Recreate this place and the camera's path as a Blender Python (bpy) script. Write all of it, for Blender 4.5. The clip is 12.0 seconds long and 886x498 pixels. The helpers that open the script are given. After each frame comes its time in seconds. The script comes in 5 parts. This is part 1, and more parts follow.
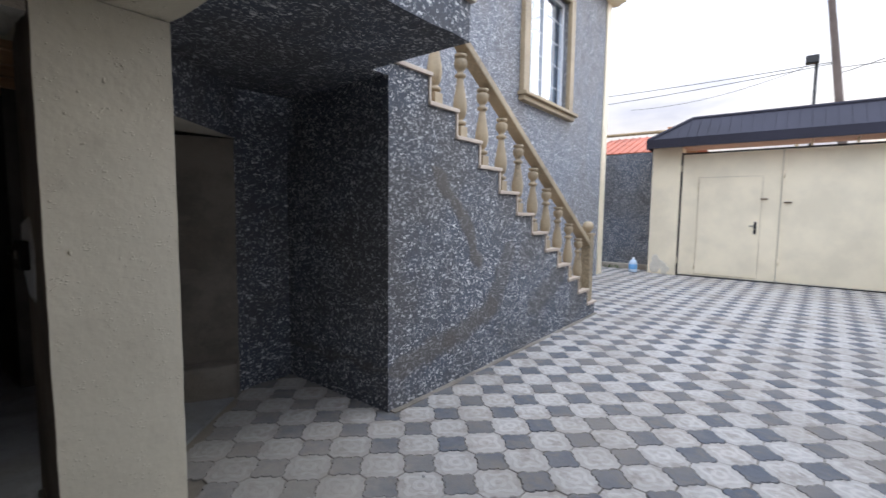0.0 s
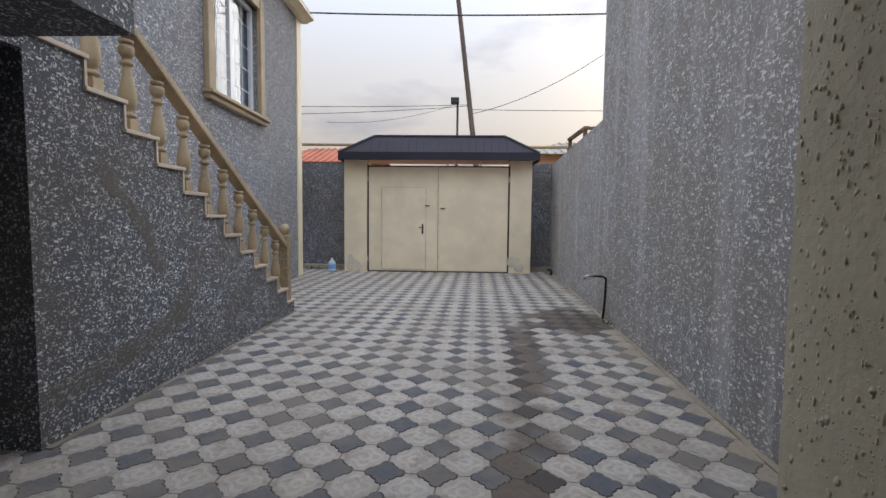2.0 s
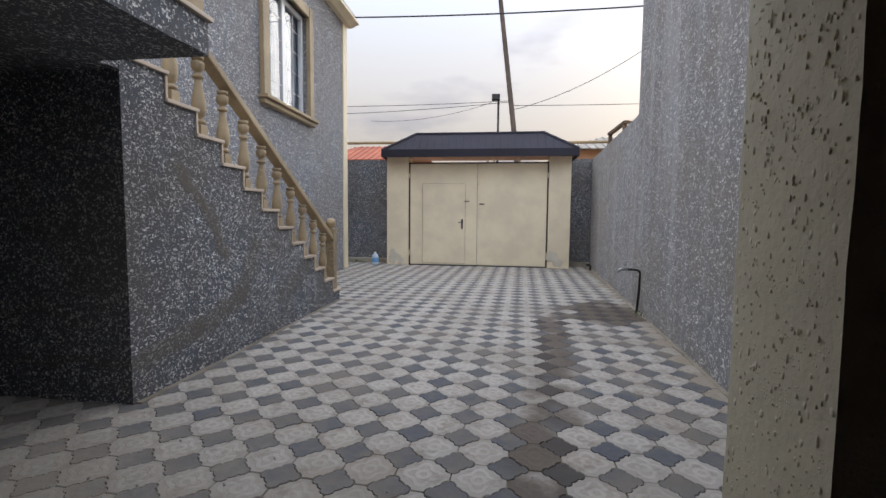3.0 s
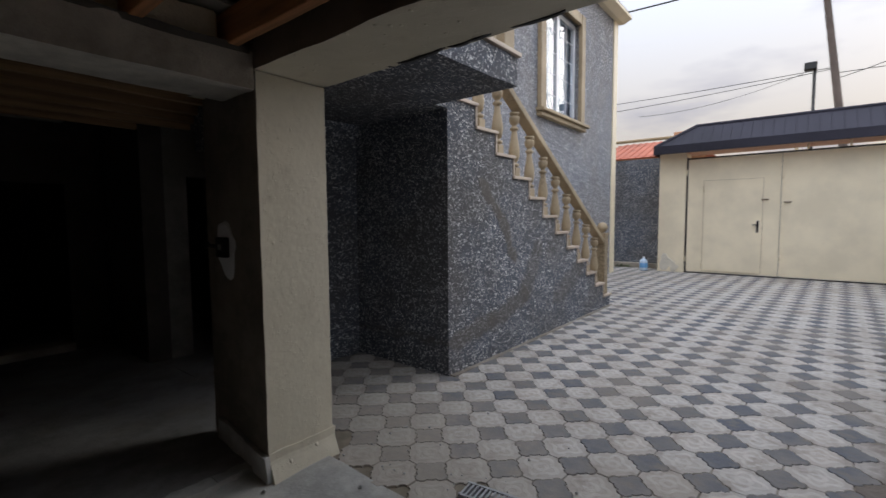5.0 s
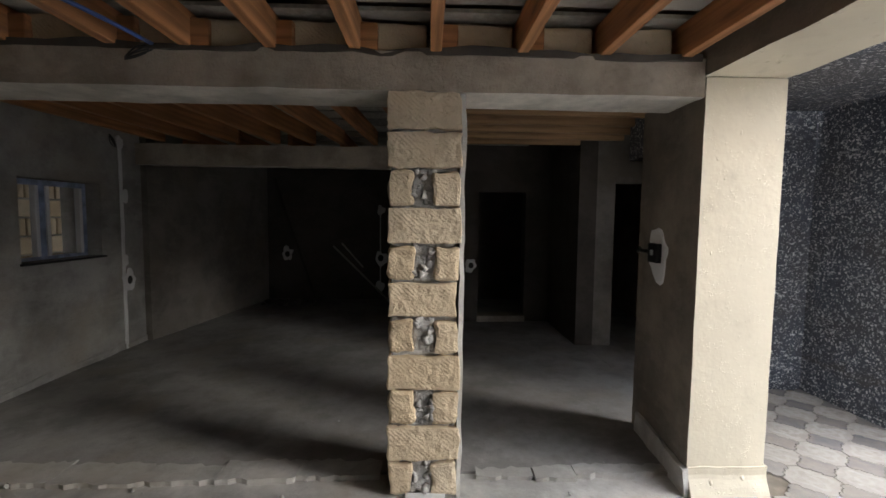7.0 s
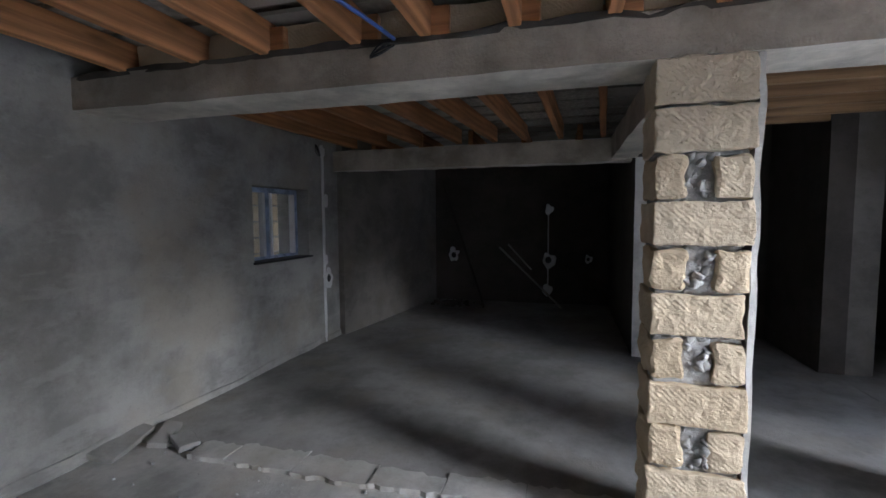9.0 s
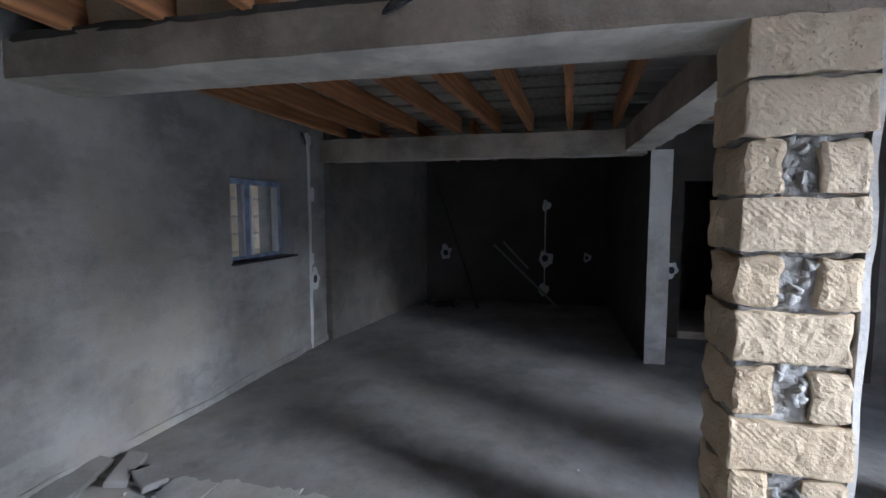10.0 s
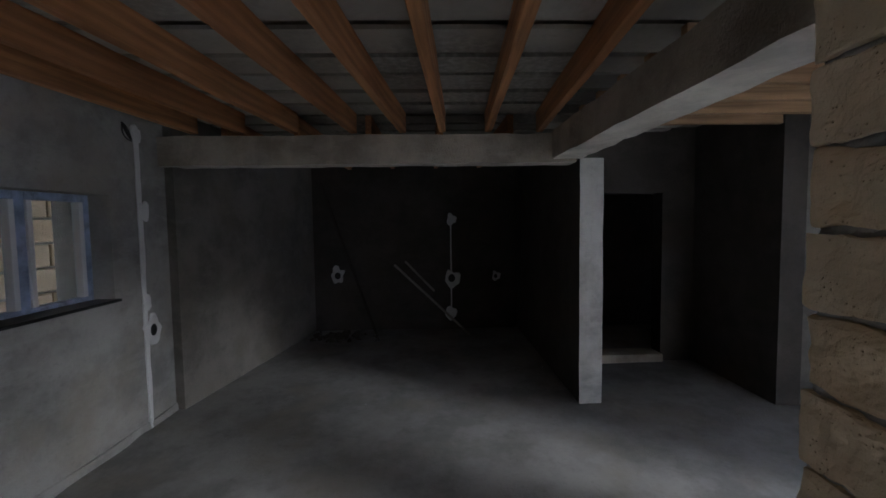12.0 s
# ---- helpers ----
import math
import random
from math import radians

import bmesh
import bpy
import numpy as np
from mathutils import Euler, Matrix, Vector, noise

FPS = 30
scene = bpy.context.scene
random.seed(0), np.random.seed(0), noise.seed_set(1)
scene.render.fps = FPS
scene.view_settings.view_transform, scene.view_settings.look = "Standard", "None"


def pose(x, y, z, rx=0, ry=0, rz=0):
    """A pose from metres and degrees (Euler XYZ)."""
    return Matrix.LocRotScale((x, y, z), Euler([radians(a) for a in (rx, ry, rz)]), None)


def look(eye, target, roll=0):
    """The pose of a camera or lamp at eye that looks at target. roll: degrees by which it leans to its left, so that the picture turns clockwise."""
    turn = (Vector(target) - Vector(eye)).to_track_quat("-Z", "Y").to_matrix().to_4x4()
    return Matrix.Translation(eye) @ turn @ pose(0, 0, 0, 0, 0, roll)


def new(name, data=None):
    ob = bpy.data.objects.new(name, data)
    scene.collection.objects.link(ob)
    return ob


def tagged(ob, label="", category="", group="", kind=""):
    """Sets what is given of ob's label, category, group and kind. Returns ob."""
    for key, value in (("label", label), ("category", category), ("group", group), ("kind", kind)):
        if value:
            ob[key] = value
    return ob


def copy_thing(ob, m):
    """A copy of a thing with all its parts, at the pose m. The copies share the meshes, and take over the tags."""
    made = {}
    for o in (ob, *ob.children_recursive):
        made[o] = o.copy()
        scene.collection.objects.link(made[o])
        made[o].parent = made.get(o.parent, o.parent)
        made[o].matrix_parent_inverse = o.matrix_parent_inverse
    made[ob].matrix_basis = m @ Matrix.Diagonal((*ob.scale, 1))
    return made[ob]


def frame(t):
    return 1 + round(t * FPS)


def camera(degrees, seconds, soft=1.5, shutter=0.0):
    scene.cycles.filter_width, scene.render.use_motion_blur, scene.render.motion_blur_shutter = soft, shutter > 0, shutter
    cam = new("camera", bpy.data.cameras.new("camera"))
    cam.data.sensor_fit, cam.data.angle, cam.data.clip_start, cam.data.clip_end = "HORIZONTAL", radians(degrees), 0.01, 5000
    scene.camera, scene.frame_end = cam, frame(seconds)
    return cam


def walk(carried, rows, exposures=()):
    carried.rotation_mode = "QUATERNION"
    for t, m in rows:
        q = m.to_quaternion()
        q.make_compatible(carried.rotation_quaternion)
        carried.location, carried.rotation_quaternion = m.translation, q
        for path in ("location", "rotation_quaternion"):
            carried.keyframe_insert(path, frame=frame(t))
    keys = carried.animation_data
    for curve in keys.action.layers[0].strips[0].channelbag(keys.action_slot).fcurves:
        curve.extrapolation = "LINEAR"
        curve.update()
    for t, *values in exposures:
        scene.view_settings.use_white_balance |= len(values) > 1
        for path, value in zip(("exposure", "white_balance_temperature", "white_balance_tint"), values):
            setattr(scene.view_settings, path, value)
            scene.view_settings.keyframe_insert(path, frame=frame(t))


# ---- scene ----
cam = camera(89.2, 12.0, soft=1.5, shutter=0.12)
PATH = [
    (0, (2.006, -0.36, 1.468), (0.778, 1.209, 1.296), 0.7),
    (0.5, (2.155, -0.36, 1.435), (1.538, 1.538, 1.303), 0.7),
    (1, (2.209, -0.463, 1.446), (1.973, 1.52, 1.334), 0.2),
    (1.5, (2.245, -0.586, 1.461), (2.214, 1.41, 1.327), 0.0),
    (2, (2.27, -0.674, 1.426), (2.205, 1.321, 1.295), 0.6),
    (2.5, (2.406, -0.835, 1.391), (2.219, 1.151, 1.248), 0.7),
    (4.3, (2.279, -1.211, 1.412), (1.699, 0.698, 1.267), 0.0),
    (4.5, (2.254, -1.227, 1.423), (1.494, 0.618, 1.273), -0.3),
    (5, (2.236, -1.229, 1.435), (0.977, 0.319, 1.294), -0.4),
    (5.5, (2.251, -1.247, 1.445), (0.57, -0.172, 1.31), 0.3),
    (6, (2.269, -1.282, 1.452), (0.392, -0.604, 1.323), 0.8),
    (6.5, (2.29, -1.325, 1.442), (0.321, -0.997, 1.321), 0.7),
    (7, (2.273, -1.41, 1.479), (0.279, -1.334, 1.334), 0.6),
    (7.5, (2.254, -1.553, 1.481), (0.26, -1.625, 1.338), 0.8),
    (9.3, (1.949, -2.026, 1.459), (0.03, -2.57, 1.312), -0.4),
    (9.5, (1.89, -2.073, 1.457), (-0.032, -2.605, 1.299), -0.2),
    (10, (1.68, -2.244, 1.472), (-0.266, -2.676, 1.308), 0.0),
    (10.5, (1.475, -2.4, 1.458), (-0.499, -2.672, 1.287), -0.2),
    (11, (1.244, -2.429, 1.459), (-0.739, -2.639, 1.304), -1.3),
    (11.5, (0.99, -2.435, 1.469), (-0.995, -2.58, 1.279), -1.0),
    (12, (0.76, -2.492, 1.561), (-1.235, -2.437, 1.434), -0.8),
]
walk(cam, [(t, look(eye, target, roll)) for t, eye, target, roll in PATH],
     exposures=[(0.0, 0.0, 6150, 10), (0.5, -1.2, 6100, 10), (1.0, -1.0, 6350, 10), (1.5, -0.86, 6600, 10), (2.7, -0.68, 6750, 10), (4.6, -0.65, 6600, 10), (5.5, -0.22, 6600, 10),
                (6.5, 1.38, 7050, 10), (7.5, 2.2, 6450, 10), (9.5, 2.74, 5600, 10), (10.5, 3.02, 5350, 10), (11.5, 2.95, 5800, 10), (12.0, 2.75, 5850, 10)])

# ---- light: dusk sky, sun low behind the house ----
world = bpy.data.worlds.new("world")
scene.world = world
world.use_nodes = True
wn, wl = world.node_tree.nodes, world.node_tree.links
background = wn["Background"]
sky = wn.new("ShaderNodeTexSky")
sky.sky_type = "NISHITA"
sky.sun_disc = False
sky.sun_elevation = radians(18)
sky.sun_rotation = radians(27)
sky.air_density, sky.dust_density, sky.ozone_density = 1.0, 1.6, 2.0
coord = wn.new("ShaderNodeTexCoord")
stretch = wn.new("ShaderNodeMapping")
stretch.inputs["Scale"].default_value = (2.2, 2.2, 7.0)
cloud = wn.new("ShaderNodeTexNoise")
cloud.inputs["Scale"].default_value, cloud.inputs["Detail"].default_value = 1.6, 6
ramp = wn.new("ShaderNodeValToRGB")
ramp.color_ramp.elements[0].position, ramp.color_ramp.elements[1].position = 0.54, 0.72
ramp.color_ramp.elements[0].color, ramp.color_ramp.elements[1].color = (0, 0, 0, 1), (0.75, 0.75, 0.75, 1)
haze = wn.new("ShaderNodeMixRGB")
haze.inputs[0].default_value = 0.82
tone = wn.new("ShaderNodeValToRGB")
tone.color_ramp.elements[0].position, tone.color_ramp.elements[1].position = 0.12, 0.42
tone.color_ramp.elements[0].color, tone.color_ramp.elements[1].color = (1.0, 0.90, 0.82, 1), (0.795, 0.865, 1.0, 1)
level = wn.new("ShaderNodeVectorMath")
level.operation = "SCALE"
level.inputs["Scale"].default_value = 9.6
wl.new(tone.outputs["Color"], level.inputs[0])
wl.new(level.outputs[0], haze.inputs[2])
veil = wn.new("ShaderNodeMixRGB")
veil.inputs[2].default_value = (4.9, 5.0, 6.0, 1)
wl.new(coord.outputs["Generated"], stretch.inputs["Vector"])
wl.new(stretch.outputs["Vector"], cloud.inputs["Vector"])
wl.new(cloud.outputs["Fac"], ramp.inputs["Fac"])
wl.new(sky.outputs["Color"], haze.inputs[1])
wl.new(haze.outputs["Color"], veil.inputs[1])
wl.new(ramp.outputs["Color"], veil.inputs[0])
# an overcast sky is brighter overhead than at the horizon
height = wn.new("ShaderNodeSeparateXYZ")
lift = wn.new("ShaderNodeMapRange")
lift.inputs["From Min"].default_value, lift.inputs["From Max"].default_value = 0.0, 1.0
lift.inputs["To Min"].default_value, lift.inputs["To Max"].default_value = 0.44, 2.8
# and an added gain brightens the unseen southern sky to light the gate
toward = wn.new("ShaderNodeMapRange")
toward.inputs["From Min"].default_value, toward.inputs["From Max"].default_value = -0.9, 0.5
toward.inputs["To Min"].default_value, toward.inputs["To Max"].default_value = 1.7, 1.0
both = wn.new("ShaderNodeMath")
both.operation = "MULTIPLY"
raised = wn.new("ShaderNodeVectorMath")
raised.operation = "SCALE"
wl.new(coord.outputs["Generated"], height.inputs[0])
wl.new(height.outputs["Z"], tone.inputs["Fac"])
wl.new(height.outputs["Z"], lift.inputs["Value"])
wl.new(height.outputs["Y"], toward.inputs["Value"])
wl.new(lift.outputs["Result"], both.inputs[0])
wl.new(toward.outputs["Result"], both.inputs[1])
wl.new(both.outputs[0], raised.inputs["Scale"])
wl.new(veil.outputs["Color"], raised.inputs[0])
wl.new(raised.outputs[0], background.inputs["Color"])
background.inputs["Strength"].default_value = 0.15
sun = new("sun", bpy.data.lights.new("sun", "SUN"))
sun.data.energy, sun.data.angle, sun.data.color = 1.05, radians(20), (1.0, 0.98, 0.97)
sun.matrix_world = look((4.54, 8.91, 3.30), (0, 0, 0))


# ---- materials ----
class Nodes:
    """A node material with one Principled shader and short ways to add to it."""

    def __init__(self, name, rough=0.8, metal=0.0):
        self.mat = bpy.data.materials.new(name)
        self.mat.use_nodes = True
        self.n, self.l = self.mat.node_tree.nodes, self.mat.node_tree.links
        self.shader = self.n["Principled BSDF"]
        self.shader.inputs["Roughness"].default_value = rough
        self.shader.inputs["Metallic"].default_value = metal
        self.where = self.n.new("ShaderNodeTexCoord").outputs["Object"]

    def world(self):
        self.where = self.n.new("ShaderNodeNewGeometry").outputs["Position"]
        return self

    def link(self, a, b):
        self.l.new(a, b)

    def mapped(self, scale, turn=(0, 0, 0)):
        m = self.n.new("ShaderNodeMapping")
        m.inputs["Scale"].default_value, m.inputs["Rotation"].default_value = scale, turn
        self.link(self.where, m.inputs["Vector"])
        return m.outputs["Vector"]

    def noise(self, scale, detail=4, vector=None, rough=0.55):
        t = self.n.new("ShaderNodeTexNoise")
        t.inputs["Scale"].default_value, t.inputs["Detail"].default_value, t.inputs["Roughness"].default_value = scale, detail, rough
        self.link(vector or self.where, t.inputs["Vector"])
        return t.outputs["Fac"]

    def cells(self, scale, vector=None, feature="F1"):
        t = self.n.new("ShaderNodeTexVoronoi")
        t.feature = feature
        t.inputs["Scale"].default_value = scale
        self.link(vector or self.where, t.inputs["Vector"])
        return t.outputs

    def warped(self, scale, amount):
        t = self.n.new("ShaderNodeTexNoise")
        t.inputs["Scale"].default_value, t.inputs["Detail"].default_value = scale, 3
        self.link(self.where, t.inputs["Vector"])
        m = self.n.new("ShaderNodeVectorMath")
        m.operation = "MULTIPLY_ADD"
        m.inputs[1].default_value = (amount, amount, amount)
        self.link(t.outputs["Color"], m.inputs[0])
        self.link(self.where, m.inputs[2])
        return m.outputs[0]

    def math(self, kind, a, b=0.0, clamp=False):
        m = self.n.new("ShaderNodeMath")
        m.operation, m.use_clamp = kind, clamp
        for slot, v in zip(m.inputs, (a, b)):
            if isinstance(v, (int, float)):
                slot.default_value = v
            else:
                self.link(v, slot)
        return m.outputs[0]

    def step(self, value, low, high):
        m = self.n.new("ShaderNodeMapRange")
        m.interpolation_type = "SMOOTHSTEP"
        m.inputs["From Min"].default_value, m.inputs["From Max"].default_value = low, high
        self.link(value, m.inputs["Value"])
        return m.outputs["Result"]

    def mix(self, fac, a, b, kind="MIX"):
        m = self.n.new("ShaderNodeMixRGB")
        m.blend_type = kind
        for slot, v in zip(m.inputs, (fac, a, b)):
            if isinstance(v, tuple):
                slot.default_value = (*v, 1)
            elif isinstance(v, (int, float)):
                slot.default_value = v
            else:
                self.link(v, slot)
        return m.outputs[0]

    def colour(self, c):
        if isinstance(c, tuple):
            self.shader.inputs["Base Color"].default_value = (*c, 1)
        else:
            self.link(c, self.shader.inputs["Base Color"])
        return self

    def rough(self, value):
        self.link(value, self.shader.inputs["Roughness"])
        return self

    def bump(self, height, strength=0.5, distance=0.01):
        b = self.n.new("ShaderNodeBump")
        b.inputs["Strength"].default_value, b.inputs["Distance"].default_value = strength, distance
        self.link(height, b.inputs["Height"])
        self.link(b.outputs["Normal"], self.shader.inputs["Normal"])
        return self

    def random(self):
        return self.n.new("ShaderNodeObjectInfo").outputs["Random"]

    def split(self, vector):
        s = self.n.new("ShaderNodeSeparateXYZ")
        self.link(vector, s.inputs[0])
        return s.outputs


def plain(name, colour, rough=0.7, metal=0.0, vary=0.15, scale=6.0, bump=0.15):
    """A surface of one colour with faint stains at two scales and a fine grain."""
    m = Nodes(name, rough, metal).world()
    dark = tuple(c * (1 - 2 * vary) for c in colour)
    light = tuple(min(1, c * (1 + vary)) for c in colour)
    c = m.mix(m.step(m.noise(scale * 0.25, 5), 0.3, 0.7), dark, light)
    c = m.mix(m.step(m.noise(scale * 6, 3), 0.35, 0.75), c, colour)
    m.colour(c).bump(m.noise(scale * 20, 4), bump, 0.004)
    return m.mat


def pebbledash(name, cement, chip, dense, size, stain=0.5, streak=0.0, bands=()):
    """Rough cement render thrown with pale, long and broken stone chips."""
    m = Nodes(name, 0.85).world()
    bent = m.warped(45, 0.03)
    crowd = m.math("MULTIPLY", m.math("SUBTRACT", m.noise(4.0, 6, rough=0.62), 0.5), 1.3)
    chips = None
    for grow, stretch, lean, channel in ((1.0, (1.0, 0.55, 1.5), 0.5, 0), (1.4, (1.1, 1.55, 0.55), -0.4, 1), (2.0, (1.0, 0.6, 1.5), 1.2, 2)):
        turned = m.n.new("ShaderNodeMapping")
        turned.inputs["Scale"].default_value, turned.inputs["Rotation"].default_value = stretch, (lean, lean * 0.4, 0)
        m.link(bent, turned.inputs["Vector"])
        cell = m.cells(size * grow, turned.outputs["Vector"])
        tint = m.split(cell["Color"])
        pick = m.step(m.math("ADD", tint[channel], crowd), 1 - dense, 1.05 - dense)
        reach = m.math("ADD", 0.2, m.math("MULTIPLY", tint[(channel + 1) % 3], 0.24))
        edge = m.step(m.math("SUBTRACT", reach, cell["Distance"]), 0.0, 0.025)
        one = m.math("MULTIPLY", m.math("MULTIPLY", edge, pick), m.math("ADD", 0.3, m.math("MULTIPLY", tint[(channel + 2) % 3], 0.9), True))
        chips = one if chips is None else m.math("MAXIMUM", chips, one)
    big = m.step(m.noise(0.9, 6, rough=0.62), 0.38, 0.64)
    base = m.mix(m.noise(14, 5, rough=0.65), tuple(c * 0.4 for c in cement), tuple(c * 1.4 for c in cement))
    base = m.mix(m.math("MULTIPLY", big, stain), base, tuple(c * f for c, f in zip(cement, (1.0, 0.84, 0.66))))
    speck = m.step(m.noise(110, 3, rough=0.7), 0.56, 0.66)
    base = m.mix(m.math("MULTIPLY", speck, 0.35), base, tuple(c * 2.5 for c in cement))
    chips = m.math("MULTIPLY", chips, m.math("SUBTRACT", 1, m.math("MULTIPLY", big, stain * 0.45)))
    if streak:
        base = m.mix(m.math("MULTIPLY", m.step(m.noise(1.0, 5, m.mapped((3.5, 3.5, 0.22))), 0.48, 0.72), streak), base, tuple(c * 1.7 for c in cement))
    tone = m.mix(m.noise(40, 2), tuple(c * 0.7 for c in chip), chip)
    relief = m.math("ADD", m.math("MULTIPLY", chips, 0.6), m.noise(60, 4))
    # repaired bands of bare brown render that run slantwise over a wall facing the yard
    wavy = m.math("MULTIPLY", m.math("SUBTRACT", m.noise(5, 5), 0.5), 0.22)
    for (y0, z0), (y1, z1), wide, amount in bands:
        y, z = m.split(m.where)[1], m.split(m.where)[2]
        length = math.hypot(y1 - y0, z1 - z0)
        dy, dz = (y1 - y0) / length, (z1 - z0) / length
        ry, rz = m.math("SUBTRACT", y, y0), m.math("SUBTRACT", z, z0)
        along = m.math("ADD", m.math("MULTIPLY", ry, dy), m.math("MULTIPLY", rz, dz))
        across = m.math("ABSOLUTE", m.math("ADD", m.math("SUBTRACT", m.math("MULTIPLY", ry, dz), m.math("MULTIPLY", rz, dy)), wavy))
        past = m.math("MAXIMUM", m.math("SUBTRACT", 0.0, along), m.math("SUBTRACT", along, length))
        far = m.math("ADD", across, m.math("MAXIMUM", past, 0.0))
        on = m.math("MULTIPLY", m.math("SUBTRACT", 1, m.step(far, wide * 0.35, wide)), amount)
        base = m.mix(on, base, (0.12, 0.105, 0.09))
        chips = m.math("MULTIPLY", chips, m.math("SUBTRACT", 1, m.math("MULTIPLY", on, 0.85)))
        relief = m.math("ADD", relief, m.math("MULTIPLY", on, 0.9))
    m.colour(m.mix(chips, base, tone))
    m.bump(relief, 0.75, 0.008)
    return m.mat


def render_coat(name, colour, warm, bump=0.35):
    """Trowelled cement plaster, cloudy and stained."""
    m = Nodes(name, 0.9).world()
    c = m.mix(m.step(m.noise(1.5, 9, rough=0.68), 0.36, 0.64), tuple(x * 0.72 for x in colour), tuple(x * 1.25 for x in colour))
    c = m.mix(m.math("MULTIPLY", m.step(m.noise(1.0, 7, m.mapped((2.2, 2.2, 5.5)), 0.65), 0.5, 0.6), 0.35), c, tuple(x * 1.35 for x in colour))
    c = m.mix(m.math("MULTIPLY", m.step(m.noise(1.8, 6), 0.46, 0.7), 0.6), c, warm)
    c = m.mix(m.math("MULTIPLY", m.step(m.noise(26, 4), 0.55, 0.8), 0.3), c, tuple(x * 0.5 for x in colour))
    m.colour(c).bump(m.math("ADD", m.noise(9, 5), m.math("MULTIPLY", m.noise(70, 4), 0.6)), bump, 0.012)
    return m.mat


def timber(name, colour):
    """Sawn softwood, grain along the local x axis."""
    m = Nodes(name, 0.7)
    grain = m.noise(1.0, 6, m.mapped((1.2, 26, 26)))
    c = m.mix(m.step(grain, 0.3, 0.7), tuple(x * 0.55 for x in colour), tuple(x * 1.25 for x in colour))
    knots = m.cells(1.0, m.mapped((2.2, 9, 9)))
    c = m.mix(m.math("MULTIPLY", m.math("SUBTRACT", 1, m.step(knots["Distance"], 0.05, 0.2)), 0.6), c, tuple(x * 0.3 for x in colour))
    c = m.mix(m.math("MULTIPLY", m.random(), 0.45), c, tuple(x * y for x, y in zip(colour, (0.55, 0.5, 0.5))))
    m.colour(c).bump(grain, 0.3, 0.004)
    return m.mat


def painted(name, colour, drips=0.0, lump_scale=(34, 34, 24), share=0.86, coarse=0.35, wear=(0.3, 0.25, 0.18), wear_amount=0.25):
    """Oil paint over rough cement: soft sheen, lumps and grime."""
    m = Nodes(name, 0.55).world()
    c = m.mix(m.step(m.noise(1.6, 5), 0.3, 0.7), tuple(x * 0.86 for x in colour), colour)
    c = m.mix(m.math("MULTIPLY", m.step(m.noise(5.5, 6), 0.55, 0.8), wear_amount), c, wear)
    height = m.math("MULTIPLY", m.noise(30, 4), coarse)
    if drips:
        bent = m.warped(14, 0.03)
        scaled = m.n.new("ShaderNodeMapping")
        scaled.inputs["Scale"].default_value = lump_scale
        m.link(bent, scaled.inputs["Vector"])
        lump = m.cells(1.0, scaled.outputs["Vector"])
        small = m.cells(95, bent)
        beads = m.math("MULTIPLY", m.math("SUBTRACT", 1, m.step(small["Distance"], 0.08, 0.32)), m.step(m.split(small["Color"])[0], 0.55, 0.62))
        height = m.math("ADD", height, m.math("MULTIPLY", m.math("MULTIPLY", beads, m.step(m.noise(7, 3), 0.45, 0.6)), drips * 0.5))
        lumps = m.math("MULTIPLY", m.math("SUBTRACT", 1, m.step(lump["Distance"], 0.08, 0.34)), m.step(m.split(lump["Color"])[0], share, share + 0.05))
        height = m.math("ADD", height, m.math("MULTIPLY", lumps, drips))
    m.colour(c).bump(height, 0.8, 0.012)
    return m.mat


def limestone(name, colour):
    """Sawn shell limestone with slanting saw marks and pores."""
    m = Nodes(name, 0.95)
    c = m.mix(m.noise(9, 5), tuple(x * 0.7 for x in colour), tuple(x * 1.2 for x in colour))
    c = m.mix(m.math("MULTIPLY", m.random(), 0.5), c, tuple(x * y for x, y in zip(colour, (0.85, 0.75, 0.62))))
    pores = m.math("SUBTRACT", 1, m.step(m.cells(75)["Distance"], 0.05, 0.28))
    pores = m.math("MULTIPLY", pores, m.step(m.noise(14, 3), 0.45, 0.65))
    c = m.mix(m.math("MULTIPLY", pores, 0.5), c, tuple(x * 0.35 for x in colour))
    saw = m.n.new("ShaderNodeTexWave")
    saw.bands_direction = "Z"
    saw.inputs["Scale"].default_value, saw.inputs["Distortion"].default_value, saw.inputs["Detail"].default_value = 19, 4.0, 3
    m.link(m.mapped((1, 1, 1), (0.75, 0.4, 0)), saw.inputs["Vector"])
    h = m.math("ADD", m.math("MULTIPLY", m.math("MULTIPLY", saw.outputs["Fac"], m.step(m.noise(7, 4), 0.42, 0.66)), 0.17), m.math("SUBTRACT", m.math("MULTIPLY", m.noise(60, 5), 0.8), pores))
    m.colour(c).bump(h, 0.9, 0.009)
    return m.mat


